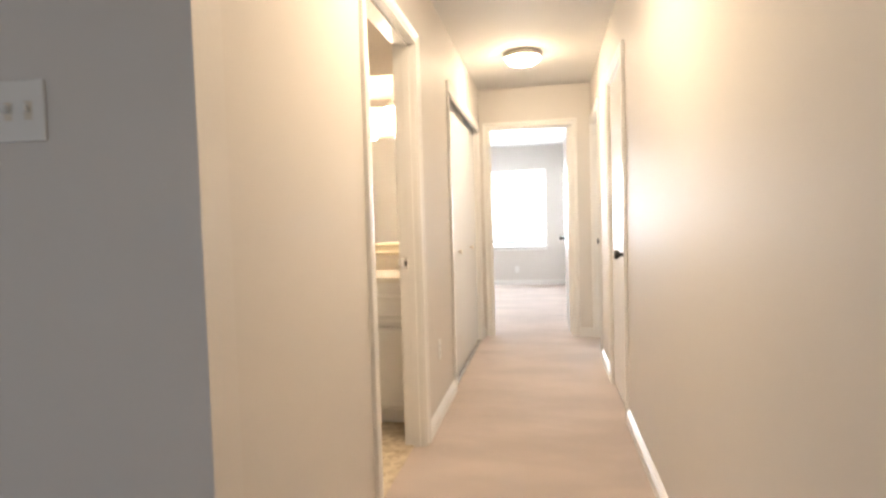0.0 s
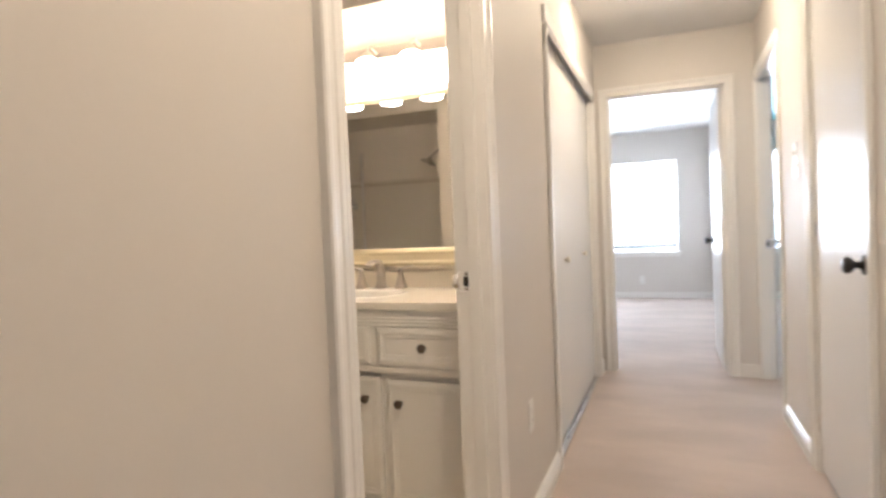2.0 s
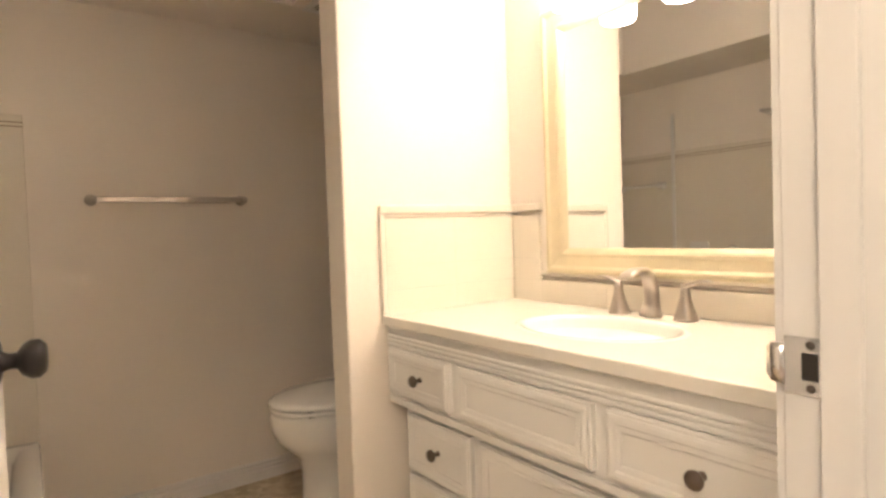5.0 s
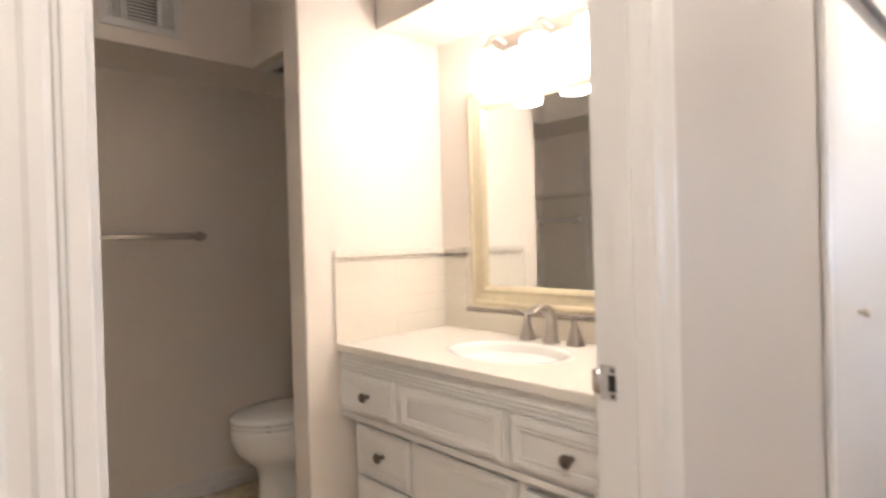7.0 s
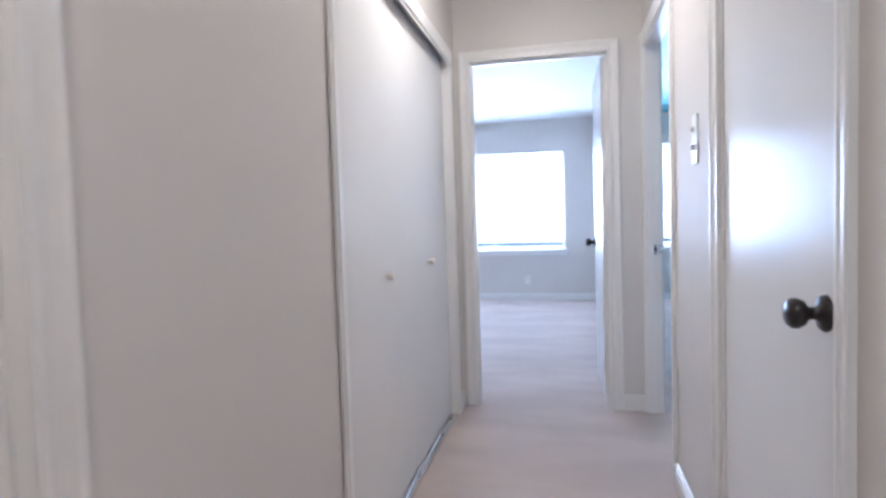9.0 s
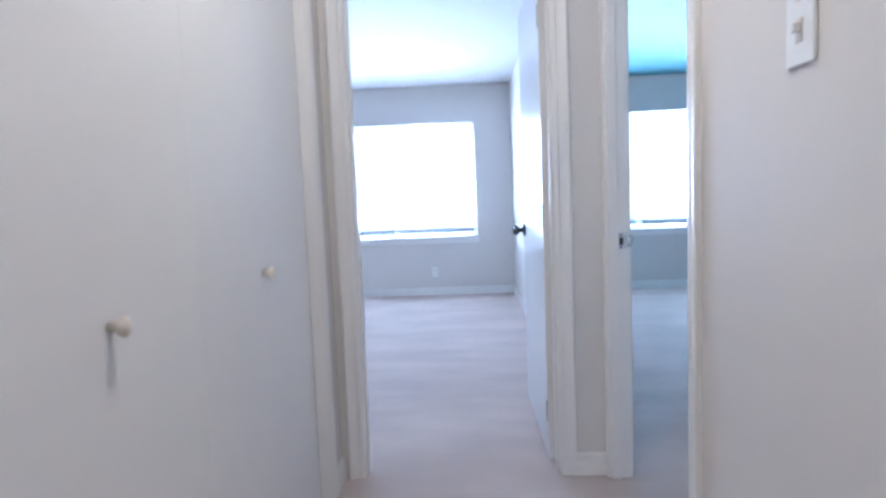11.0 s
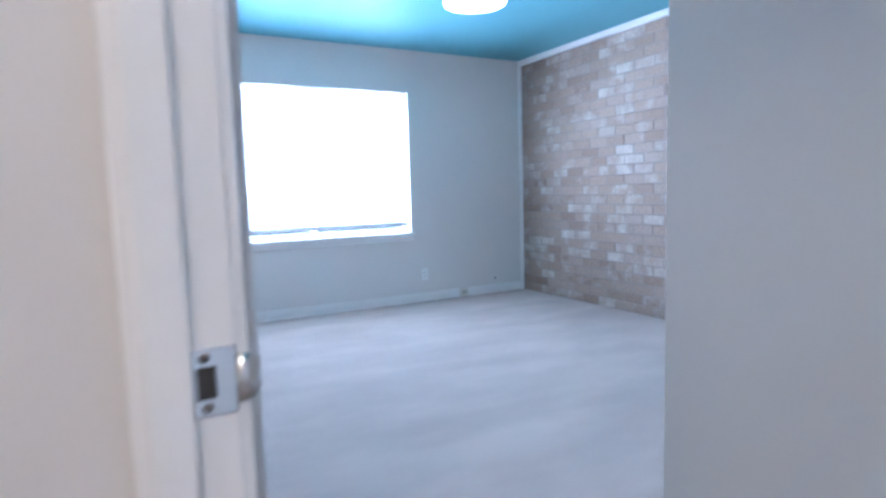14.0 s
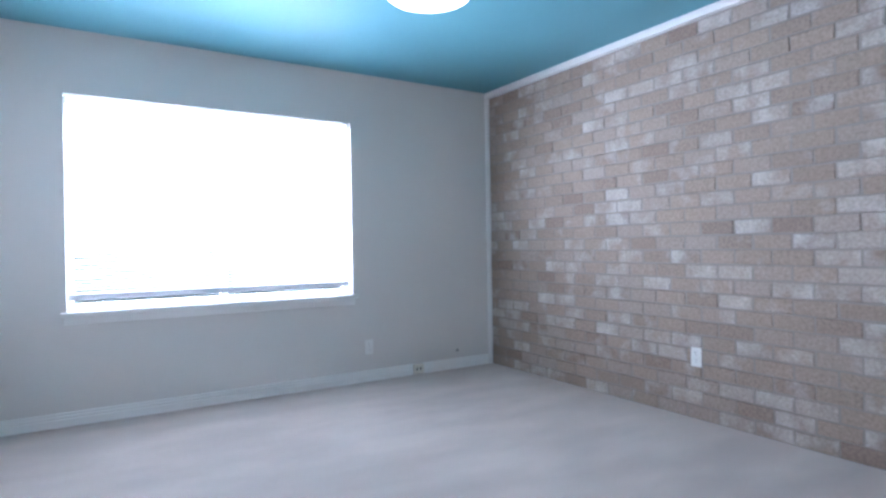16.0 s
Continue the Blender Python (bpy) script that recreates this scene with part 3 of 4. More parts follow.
bowl_lamp(-0.007, 4.47, 0.145, "lit flush ceiling lamp with nickel rim", M_HALLGLASS)
# unseen lamp, added to warm the near hall walls and light the lower bathroom
bowl_lamp(0.05, 1.86, 0.145, "lit flush ceiling lamp added outside the bathroom, unseen", M_HALLGLASS)
bowl_lamp(-1.15, 7.6, 0.145, "lit flush ceiling lamp in the white bedroom", M_BEDGLASS)
o = empty("drum_lamp", pose(2.70, 8.42, H))
tagged(lathe("shade", [(0.205, -0.035), (0.21, -0.035), (0.21, -0.098), (0.205, -0.101), (0.195, -0.097), (0, -0.097), (0, -0.093), (0.2, -0.093), (0.205, -0.035)], M_DRUM, o, segs=56), "lit white fabric drum shade")
lathe("base", [(0, 0), (0.09, 0), (0.09, -0.02), (0.02, -0.035), (0.012, -0.091), (0, -0.091)], M_NICKEL, o)
lathe("finial", [(0, -0.097), (0.012, -0.097), (0.010, -0.111), (0.004, -0.117), (0, -0.118)], M_NICKEL, o)
tagged(o, "lit white drum lamp under the teal ceiling", "ceiling lamp")


# ---- windows ----
def window(name, win, y, label):
    x0, x1, z0, z1 = win
    w = empty(name, pose(x0, y, z0))
    W, Hh = x1 - x0, z1 - z0
    boxes("frame", [(0, 0.04, 0.09, 0.13, 0, Hh), (W - 0.04, W, 0.09, 0.13, 0, Hh), (0.04, W - 0.04, 0.09, 0.13, 0, 0.04), (0.04, W - 0.04, 0.09, 0.13, Hh - 0.04, Hh), (W / 2 - 0.025, W / 2 + 0.025, 0.085, 0.13, 0.04, Hh - 0.04)], M_ALU, w, bevel=0.002)
    for a, b in ((0.04, W / 2 - 0.025), (W / 2 + 0.025, W - 0.04)):
        p = boxes("pane", [(a, b, 0.108, 0.112, 0.04, Hh - 0.04)], M_GLASS, w)
        p.visible_shadow = False
    boxes("sill", [(-0.03, W + 0.03, -0.035, 0.0, -0.028, 0.0), (-0.015, W + 0.015, -0.016, 0.0, -0.075, -0.028), (0.0, W, 0.0, 0.09, -0.0, 0.006)], M_TRIM, w, bevel=0.004)
    return tagged(w, label, "window", kind="structure")


def slat_mesh(length):
    bm = bmesh.new()
    sec = [(-0.0125, 0), (-0.006, 0.0022), (0.006, 0.0022), (0.0125, 0), (0.0125, -0.001), (0.006, 0.0010), (-0.006, 0.0010), (-0.0125, -0.001)]
    ends = [[bm.verts.new((x, a, b)) for a, b in sec] for x in (0, length)]
    for k in range(8):
        bm.faces.new((ends[0][k], ends[0][(k + 1) % 8], ends[1][(k + 1) % 8], ends[1][k]))
    bm.faces.new(ends[0])
    bm.faces.new(ends[1])
    bmesh.ops.recalc_face_normals(bm, faces=bm.faces)
    me = bpy.data.meshes.new("slat")
    bm.to_mesh(me)
    bm.free()
    me.materials.append(M_SLAT)
    return me


def blind(win, y, label):
    x0, x1, z0, z1 = win
    b = empty("window_blind", pose(x0 + 0.012, y + 0.045, z0))
    L, top, low = x1 - x0 - 0.024, z1 - z0, 0.068
    boxes("headrail", [(0, L, -0.02, 0.02, top - 0.05, top - 0.002)], M_SLAT, b, bevel=0.002)
    boxes("bottom_rail", [(0, L, -0.013, 0.013, low, low + 0.038)], M_RAIL_BACKLIT, b, bevel=0.004)
    me, n = slat_mesh(L), int((top - 0.05 - low - 0.036) / 0.0225)
    for k in range(n):
        s = new("slat", me)
        s.parent = b
        s.matrix_local = pose(0, 0, low + 0.046 + k * 0.0225, -14 + 3 * math.sin(k * 2.1))
    for u in (0.12, L / 2, L - 0.12):
        tube("cord", [(u, -0.014, low + 0.01), (u, -0.014, top - 0.03)], 0.0009, M_PLAST, b, res=1)
    return tagged(b, label, "window blind", "window blinds")


window("window_1", WIN_A, YW, "wide slider window with white sill, blown out daylight")
window("window_2", WIN_B, YW, "wide slider window with white sill in the brick bedroom")
# added window, out of view; goes with the weak daylight lamp behind it
window("window_3", WIN_ADDED, -4.16, "unseen living room window added behind for daylight")
blind(WIN_A, YW, "lowered white mini blind with open slats")
blind(WIN_B, YW, "lowered white mini blind with open slats")
structure(boxes("ground", [(-400, 400, -800, 800, -0.6, -0.5)], material("lawn", (0.09, 0.13, 0.05), 0.9, vary=0.3, scale=0.7, bump=0.5, bump_scale=9)), "green lawn outside the windows", "ground")

# ---- bathroom ----
BX0, BX1, BY0, BY1, PX = -2.88, XL - T, 1.4, 3.515, -1.79
SOF = 2.0
structure(boxes("wall_vanity", [(BX0 - T, BX1, BY1, BY1 + T, 0, H)], M_BATH), "warm white painted wall behind the vanity", "wall")
structure(boxes("wall_bath_back", [(BX0 - T, BX0, BY0 - T, BY1, 0, H)], M_BATH), "warm white painted bathroom wall", "wall")
structure(boxes("wall_bath_tub", [(BX0, BX1, BY0 - T, BY0, 0, H)], M_BATH), "painted wall along the bathtub", "wall")
structure(boxes("wall_shower_end", [(-1.5, -1.4, BY0, 2.03, 0, H)], M_BATH), "painted end wall of the shower", "wall")
structure(boxes("wall_toilet_partition", [(PX - 0.11, PX, 2.87, BY1, 0, H)], M_BATH, bevel=0.006), "warm white painted partition beside the vanity", "wall")
structure(boxes("wall_bath_lining", [(BX1 - 0.006, BX1 - 0.001, BATH_D[1] + 0.066, BY1, 0, H), (BX1 - 0.006, BX1 - 0.001, BY0, BATH_D[0] - 0.066, 0, H)], M_BATH), "warm white painted bathroom side of the hall wall", "wall")
structure(boxes("ceiling_bath", [(BX0 - T, BX1, BY0 - T, BY1 + T, H, H + 0.1)], M_CEIL), "white textured bathroom ceiling", "ceiling")
structure(boxes("ceiling_soffit", [(PX, BX1 - 0.007, 3.2, BY1, SOF, H), (-2.5, PX - 0.11, 3.03, BY1, SOF, H), (BX0, -2.5, BY0, BY1, SOF, H), (-2.5, -1.5, BY0, 1.88, SOF, H)], M_BATH, bevel=0.004), "dropped soffit over the vanity, toilet and tub", "soffit")
baseboard((BX0, 2.16), (BX0, BY1), (1, 0))
baseboard((BX0, BY1), (PX - 0.11, BY1), (0, -1))
baseboard((PX - 0.11, 2.87), (PX, 2.87), (0, -1))


def wall_tiles(name, origin, along, out, w, h, tw, th, label):
    """Glazed wall tiles, each with its own edge, on a grout bed."""
    g = empty(name, frame_axes(origin, along, out))
    boxes("grout", [(0, w, 0, 0.004, 0, h)], M_TILE, g)
    n, k = max(1, round(w / tw)), max(1, round(h / th))
    a, b = w / n, h / k
    bm = bmesh.new()
    add_box(bm, 0.0002, a - 0.0002, 0.003, 0.009, 0.0003, b - 0.0003)
    bmesh.ops.bevel(bm, geom=[e for e in bm.edges if all(v.co.y > 0.008 for v in e.verts)], offset=0.0005, segments=1, affect="EDGES")
    bmesh.ops.recalc_face_normals(bm, faces=bm.faces)
    me = bpy.data.meshes.new("tile")
    bm.to_mesh(me)
    bm.free()
    me.materials.append(M_TILE)
    for i in range(n):
        for j in range(k):
            t = new("tile", me)
            t.parent = g
            t.location = (i * a, 0, j * b)
    return tagged(g, label, "tiles", kind="structure")


CT = 0.848
g = wall_tiles("trim_backsplash_side", (PX, BY1, CT), (0, -1, 0), (1, 0, 0), BY1 - 2.998, 0.285, 0.27, 0.071, "cream glazed tile backsplash on the partition")
boxes("cap", [(0, BY1 - 2.998 + 0.016, 0, 0.012, 0.298, 0.325), (BY1 - 2.998, BY1 - 2.998 + 0.018, 0, 0.012, 0, 0.298)], M_TILE, g, bevel=0.005)
boxes("pencil_line", [(0, BY1 - 2.998, 0.003, 0.0095, 0.2872, 0.2883), (0, BY1 - 2.998, 0.003, 0.0095, 0.2952, 0.2963)], M_GROOVE, g)
boxes("pencil_band", [(0, BY1 - 2.998, 0.003, 0.011, 0.289, 0.2945)], M_TILE, g)
g = wall_tiles("trim_backsplash_corner", (PX + 0.012, BY1, CT), (1, 0, 0), (0, -1, 0), 0.125, 0.285, 0.13, 0.071, "cream glazed tile beside the mirror")
boxes("cap", [(0, 0.14, 0, 0.012, 0.298, 0.325)], M_TILE, g, bevel=0.005)
boxes("pencil_line", [(0, 0.13, 0.003, 0.0095, 0.2872, 0.2883), (0, 0.13, 0.003, 0.0095, 0.2952, 0.2963)], M_GROOVE, g)
g = wall_tiles("trim_backsplash_back", (PX + 0.137, BY1, CT), (1, 0, 0), (0, -1, 0), BX1 - 0.006 - PX - 0.137, 0.072, 0.26, 0.072, "cream glazed tile strip behind the counter")
boxes("cap", [(0, BX1 - 0.006 - PX - 0.137, 0, 0.011, 0.086, 0.10)], M_TILE, g, bevel=0.004)
boxes("pencil_line", [(0, BX1 - 0.006 - PX - 0.137, 0.003, 0.0095, 0.0742, 0.0753), (0, BX1 - 0.006 - PX - 0.137, 0.003, 0.0095, 0.0842, 0.0853)], M_GROOVE, g)
for nm, d, ln in (("trim_shower_tile_back", (BX0, BX0 + 0.009, BY0 + 0.009, 2.15, 0.37, 1.56), [(BX0 + 0.008, BX0 + 0.0105, BY0 + 0.009, 2.15, z, z + 0.004) for z in (1.515, 1.53)]),
                  ("trim_shower_tile_side", (BX0 + 0.009, -1.5, BY0, BY0 + 0.009, 0.37, 1.56), [(BX0 + 0.009, -1.5, BY0 + 0.008, BY0 + 0.0105, z, z + 0.004) for z in (1.515, 1.53)])):
    g = boxes(nm, [d], M_TILE, bevel=0.003)
    structure(g, "cream tiled shower surround", "tiles")
    boxes("pencil_line", ln, M_GROOVE, g)

PANEL = [(0, 0), (0, 0.003), (-0.006, 0.0048), (-0.014, 0.0048), (-0.018, 0.0026), (-0.026, 0.0026), (-0.030, 0.001), (-0.030, 0)]
PULL = [(0, 0), (0.008, 0), (0.0065, 0.004), (0.0055, 0.014), (0.009, 0.017), (0.0155, 0.021), (0.0165, 0.026), (0.013, 0.031), (0, 0.033)]


def front(parent, name, x0, x1, z0, z1, y, knob=None, tilt=0.0):
    """A framed drawer or door front with raised moulding; faces -y."""
    w, h = x1 - x0, z1 - z0
    p = empty(name, Matrix())
    p.parent = parent
    p.matrix_local = pose(x0, y, z0, 0, 0, -tilt)
    boxes("face", [(0, w, -0.016, 0, 0, h)], M_VAN, p, bevel=0.002)
    s = sweep("moulding", ((0.006, 0.006), (0.006, h - 0.006), (w - 0.006, h - 0.006), (w - 0.006, 0.006)), RING, [(u, -v - 0.0165) for u, v in PANEL], M_VAN, p, closed=True)
    if knob:
        tagged(lathe("knob", PULL, M_PULL, p, pose(knob[0] - x0, -0.016, knob[1] - z0, 90), segs=20), "dark nickel mushroom knob")
    return p


def vanity():
    v = empty("vanity_cabinet", pose(0, 0, 0))
    yf, yl = 3.0, 3.03
    boxes("body", [(PX + 0.004, BX1 - 0.007, yf, BY1 - 0.001, 0.60, 0.818), (PX + 0.05, BX1 - 0.007, yl, BY1 - 0.001, 0.10, 0.60), (PX + 0.05, BX1 - 0.007, yl + 0.06, BY1 - 0.001, 0.005, 0.10)], M_VAN, v, bevel=0.002)
    boxes("reeding", [(PX + 0.004, BX1 - 0.007, yf - 0.007, yf, z, z + 0.010) for z in (0.758, 0.770, 0.782)], M_VAN, v, bevel=0.004)
    boxes("ledge", [(PX + 0.004, BX1 - 0.007, yf - 0.006, yf, 0.592, 0.612), (PX + 0.03, BX1 - 0.007, yf + 0.006, yl, 0.583, 0.592)], M_VAN, v, bevel=0.003)
    zk = 0.69
    front(v, "drawer", -1.765, -1.475, 0.625, 0.755, yf, (-1.60, zk))
    front(v, "false_front", -1.435, -1.02, 0.625, 0.755, yf)
    front(v, "drawer", -0.985, -0.605, 0.625, 0.755, yf, (-0.80, zk))
    front(v, "drawer", -1.72, -1.43, 0.405, 0.572, yl, (-1.57, 0.49))
    front(v, "drawer", -1.72, -1.43, 0.215, 0.392, yl, (-1.57, 0.31))
    front(v, "drawer", -1.72, -1.43, 0.115, 0.202, yl)
    front(v, "cabinet_door", -1.395, -0.995, 0.115, 0.572, yl, (-1.05, 0.49))
    front(v, "cabinet_door", -0.965, -0.605, 0.115, 0.562, yl - 0.004, (-0.91, 0.48), tilt=1.6)
    # counter with an oval cut for the basin
    cx, cy, ra, rb = -1.205, 3.235, 0.202, 0.152
    x0, x1, y0, y1 = PX + 0.001, BX1 - 0.0065, 2.982, BY1 - 0.0005
    angles = sorted([2 * math.pi * k / 56 for k in range(56)] + [math.atan2(y - cy, x - cx) % (2 * math.pi) for x in (x0, x1) for y in (y0, y1)])
    bm = bmesh.new()
    rings = []
    for z, inner in ((CT, True), (CT, False), (CT - 0.029, False), (CT - 0.029, True)):
        ring = []
        for t in angles:
            c, s = math.cos(t), math.sin(t)
            if inner:
                ring.append(bm.verts.new((cx + ra * c, cy + rb * s, z)))
            else:
                k = min(((x1 - cx) / c if c > 0 else (x0 - cx) / c) if abs(c) > 1e-9 else 9, ((y1 - cy) / s if s > 0 else (y0 - cy) / s) if abs(s) > 1e-9 else 9)
                ring.append(bm.verts.new((cx + k * c, cy + k * s, z)))
        rings.append(ring)
    rings.append(rings[0])
    n = len(angles)
    for a, b in zip(rings, rings[1:]):
        for k in range(n):
            bm.faces.new((a[k], a[(k + 1) % n], b[(k + 1) % n], b[k]))
    tagged(finish("counter", bm, M_STONE, v, bevel=0.010, segs=3), "cream cultured marble counter")
    sink = []
    for u, z in ((1.10, 0.0005), (1.06, 0.003), (1.0, 0.002), (0.97, -0.01), (0.9, -0.05), (0.75, -0.095), (0.5, -0.12), (0.12, -0.128), (0.06, -0.13)):
        sink.append([(cx + ra * u * math.cos(2 * math.pi * k / 56), cy + rb * u * math.sin(2 * math.pi * k / 56), CT + z) for k in range(56)])
    tagged(loft("basin", sink, M_CERAM, v, cap=False), "oval white basin")
    lathe("drain", [(0, 0), (0.022, 0), (0.020, 0.003), (0, 0.002)], M_NICKEL, v, pose(cx, cy, CT - 0.129))
    return tagged(v, "cream painted vanity with drawers and marble top", "vanity")


vanity()


def faucet():
    """Widespread tap: an arched flat spout and two flared lever handles."""
    f = empty("faucet", pose(-1.20, 3.445, CT + 0.001))
    path = [(0, 0.0, 0.026, 0.022), (0.004, 0.035, 0.019, 0.016), (0.004, 0.075, 0.018, 0.013), (-0.006, 0.105, 0.018, 0.011), (-0.028, 0.122, 0.018, 0.009), (-0.060, 0.124, 0.018, 0.007), (-0.092, 0.116, 0.019, 0.006), (-0.104, 0.108, 0.019, 0.005)]
    rings = []
    for i, (y, z, hw, ht) in enumerate(path):
        a, b = path[max(i - 1, 0)], path[min(i + 1, len(path) - 1)]
        t = Vector((b[0] - a[0], b[1] - a[1])).normalized()
        nrm = Vector((-t.y, t.x))
        ring = []
        for k in range(12):
            u = 2 * math.pi * k / 12
            c, s = math.copysign(abs(math.cos(u)) ** 0.5, math.cos(u)), math.copysign(abs(math.sin(u)) ** 0.5, math.sin(u))
            ring.append((hw * c, y + nrm.x * ht * s, z + nrm.y * ht * s))
        rings.append(ring)
    loft("spout", rings, M_NICKEL, f)
    for sx in (-1, 1):
        rr = []
        for z, w in ((0, 0.026), (0.008, 0.025), (0.03, 0.018), (0.06, 0.011), (0.075, 0.010), (0.082, 0.009)):
            rr.append([(sx * 0.098 + w * math.copysign(abs(math.cos(u)) ** 0.6, math.cos(u)), w * math.copysign(abs(math.sin(u)) ** 0.6, math.sin(u)), z) for u in [2 * math.pi * k / 12 + 0.01 for k in range(12)]])
        loft("handle_base", rr, M_NICKEL, f)
        lv = []
        for d, z, w, h in ((-0.008, 0.084, 0.009, 0.006), (0.012, 0.088, 0.009, 0.006), (0.035, 0.097, 0.008, 0.0045), (0.055, 0.101, 0.007, 0.003), (0.066, 0.100, 0.006, 0.0025)):
            lv.append([(sx * (0.098 + d), w * math.cos(u), z + h * math.sin(u)) for u in [2 * math.pi * k / 10 for k in range(10)]])
        loft("lever", lv, M_NICKEL, f)
    return tagged(f, "brushed nickel widespread faucet on the counter", "faucet")


faucet()


def mirror():
    x0, x1, z0, z1 = -1.602, -0.63, 0.946, 1.765
    m = empty("wall_mirror", frame_axes((x0, BY1, z0), (1, 0, 0), (0, -1, 0)))
    w, h, f = x1 - x0, z1 - z0, 0.078
    prof = [(0, 0), (0, 0.028), (-0.008, 0.036), (-0.016, 0.036), (-0.024, 0.030), (-0.050, 0.024), (-0.060, 0.026), (-0.068, 0.022), (-0.078, 0.014), (-0.078, 0)]
    sweep("frame", ((0, 0), (0, h), (w, h), (w, 0)), RING, prof, M_GILT, m, closed=True)
    boxes("glass", [(f - 0.004, w - f + 0.004, 0.004, 0.012, f - 0.004, h - f + 0.004)], M_MIRROR, m)
    return tagged(m, "wall mirror in a champagne gilt frame", "mirror")


mirror()


def vanity_light():
    o = empty("vanity_light", pose(-1.087, BY1, 1.905))
    boxes("plate", [(-0.40, 0.40, -0.028, 0, -0.03, 0.03)], M_NICKEL, o, bevel=0.006)
    for k in range(4):
        x = (k - 1.5) * 0.208
        tube("arm", [(x, -0.02, 0), (x, -0.085, 0.012), (x, -0.115, -0.01), (x, -0.118, -0.035)], 0.007, M_NICKEL, o)
        lathe("cup", [(0, -0.024), (0.016, -0.024), (0.026, -0.036), (0.028, -0.052), (0, -0.052)], M_NICKEL, o, pose(x, -0.118, 0))
        tagged(lathe("shade", [(0.0, -0.052), (0.040, -0.053), (0.050, -0.064), (0.052, -0.19), (0.049, -0.203), (0.045, -0.203), (0.046, -0.07), (0, -0.06)], M_BULB, o, pose(x, -0.118, 0), segs=28), "lit frosted glass cylinder shade")
    return tagged(o, "four-lamp nickel vanity light with lit glass shades", "wall lamp")


vanity_light()


def towel_bar():
    t = empty("towel_bar", pose(BX0, 2.62, 1.255))
    boxes("bar", [(0.042, 0.056, -0.268, 0.285, -0.011, 0.011)], M_NICKEL, t, bevel=0.003)
    for y in (-0.272, 0.29):
        lathe("post", [(0, 0), (0.022, 0), (0.022, 0.006), (0.013, 0.012), (0.012, 0.05), (0.016, 0.056), (0.014, 0.062), (0, 0.063)], M_NICKEL, t, pose(0, y, 0, 0, 90))
    return tagged(t, "brushed nickel towel bar on the wall", "towel bar")


towel_bar()


def egg(w, back, fore, z, n=40):
    """An egg outline: half-width w, reaching back (+y) and fore (-y)."""
    out = []
    for k in range(n):
        u = 2 * math.pi * k / n
        c, s = math.cos(u), math.sin(u)
        out.append((w * c, (back if s > 0 else fore) * s, z))
    return out


def toilet():
    t = empty("toilet", pose(-2.34, 3.085, 0.004))
    loft("bowl", [egg(0.118, 0.20, 0.165, 0.0), egg(0.114, 0.20, 0.16, 0.02), egg(0.106, 0.2, 0.15, 0.12), egg(0.108, 0.2, 0.15, 0.22), egg(0.122, 0.2, 0.165, 0.27), egg(0.155, 0.2, 0.205, 0.305), egg(0.180, 0.2, 0.24, 0.345), egg(0.188, 0.2, 0.256, 0.39), egg(0.190, 0.2, 0.26, 0.43), egg(0.186, 0.2, 0.255, 0.446)], M_CERAM, t)
    loft("seat", [egg(0.180, 0.18, 0.250, 0.450), egg(0.188, 0.185, 0.260, 0.453), egg(0.188, 0.185, 0.260, 0.461), egg(0.180, 0.18, 0.251, 0.465)], M_CERAM, t)
    # dark filler between bowl and lid draws the shade of the gap
    boxes("seat_gap_shade", [(-0.13, 0.13, -0.17, 0.14, 0.446, 0.472)], M_DARK, t)
    loft("lid", [egg(0.182, 0.18, 0.254, 0.470), egg(0.190, 0.186, 0.263, 0.474), egg(0.188, 0.185, 0.261, 0.486), egg(0.169, 0.17, 0.240, 0.496), egg(0.08, 0.09, 0.12, 0.501)], M_CERAM, t)
    boxes("tank", [(-0.215, 0.215, 0.235, 0.425, 0.38, 0.74)], M_CERAM, t, bevel=0.03)
    boxes("tank_lid", [(-0.228, 0.228, 0.222, 0.432, 0.742, 0.775)], M_CERAM, t, bevel=0.012)
    boxes("neck", [(-0.10, 0.10, 0.15, 0.36, 0.05, 0.385)], M_CERAM, t, bevel=0.03)
    boxes("flush_lever", [(-0.17, -0.10, 0.222, 0.234, 0.68, 0.695)], M_CHROME, t, bevel=0.004)
    return tagged(t, "white ceramic toilet with closed lid", "toilet")


toilet()


def bathtub():
    def rr(x0, x1, y0, y1, r, z, n=6):
        pts = []
        for cx, cy, a0 in ((x1 - r, y1 - r, 0), (x0 + r, y1 - r, 90), (x0 + r, y0 + r, 180), (x1 - r, y0 + r, 270)):
            for k in range(n + 1):
                a = radians(a0 + 90 * k / n)
                pts.append((cx + r * math.cos(a), cy + r * math.sin(a), z))
        return pts
    x0, x1, y0, y1 = BX0 + 0.01, -1.502, BY0 + 0.011, 2.15
    t = loft("bathtub", [rr(x0, x1, y0, y1, 0.012, 0.004), rr(x0, x1, y0, y1, 0.012, 0.36), rr(x0 + 0.006, x1 - 0.006, y0 + 0.006, y1 - 0.006, 0.014, 0.378), rr(x0 + 0.05, x1 - 0.05, y0 + 0.05, y1 - 0.06, 0.05, 0.378),
                           rr(x0 + 0.07, x1 - 0.07, y0 + 0.07, y1 - 0.08, 0.08, 0.35), rr(x0 + 0.16, x1 - 0.12, y0 + 0.12, y1 - 0.12, 0.12, 0.10), rr(x0 + 0.25, x1 - 0.2, y0 + 0.18, y1 - 0.18, 0.1, 0.08)], M_CERAM)
    return tagged(t, "white alcove bathtub with rounded rim", "bathtub")


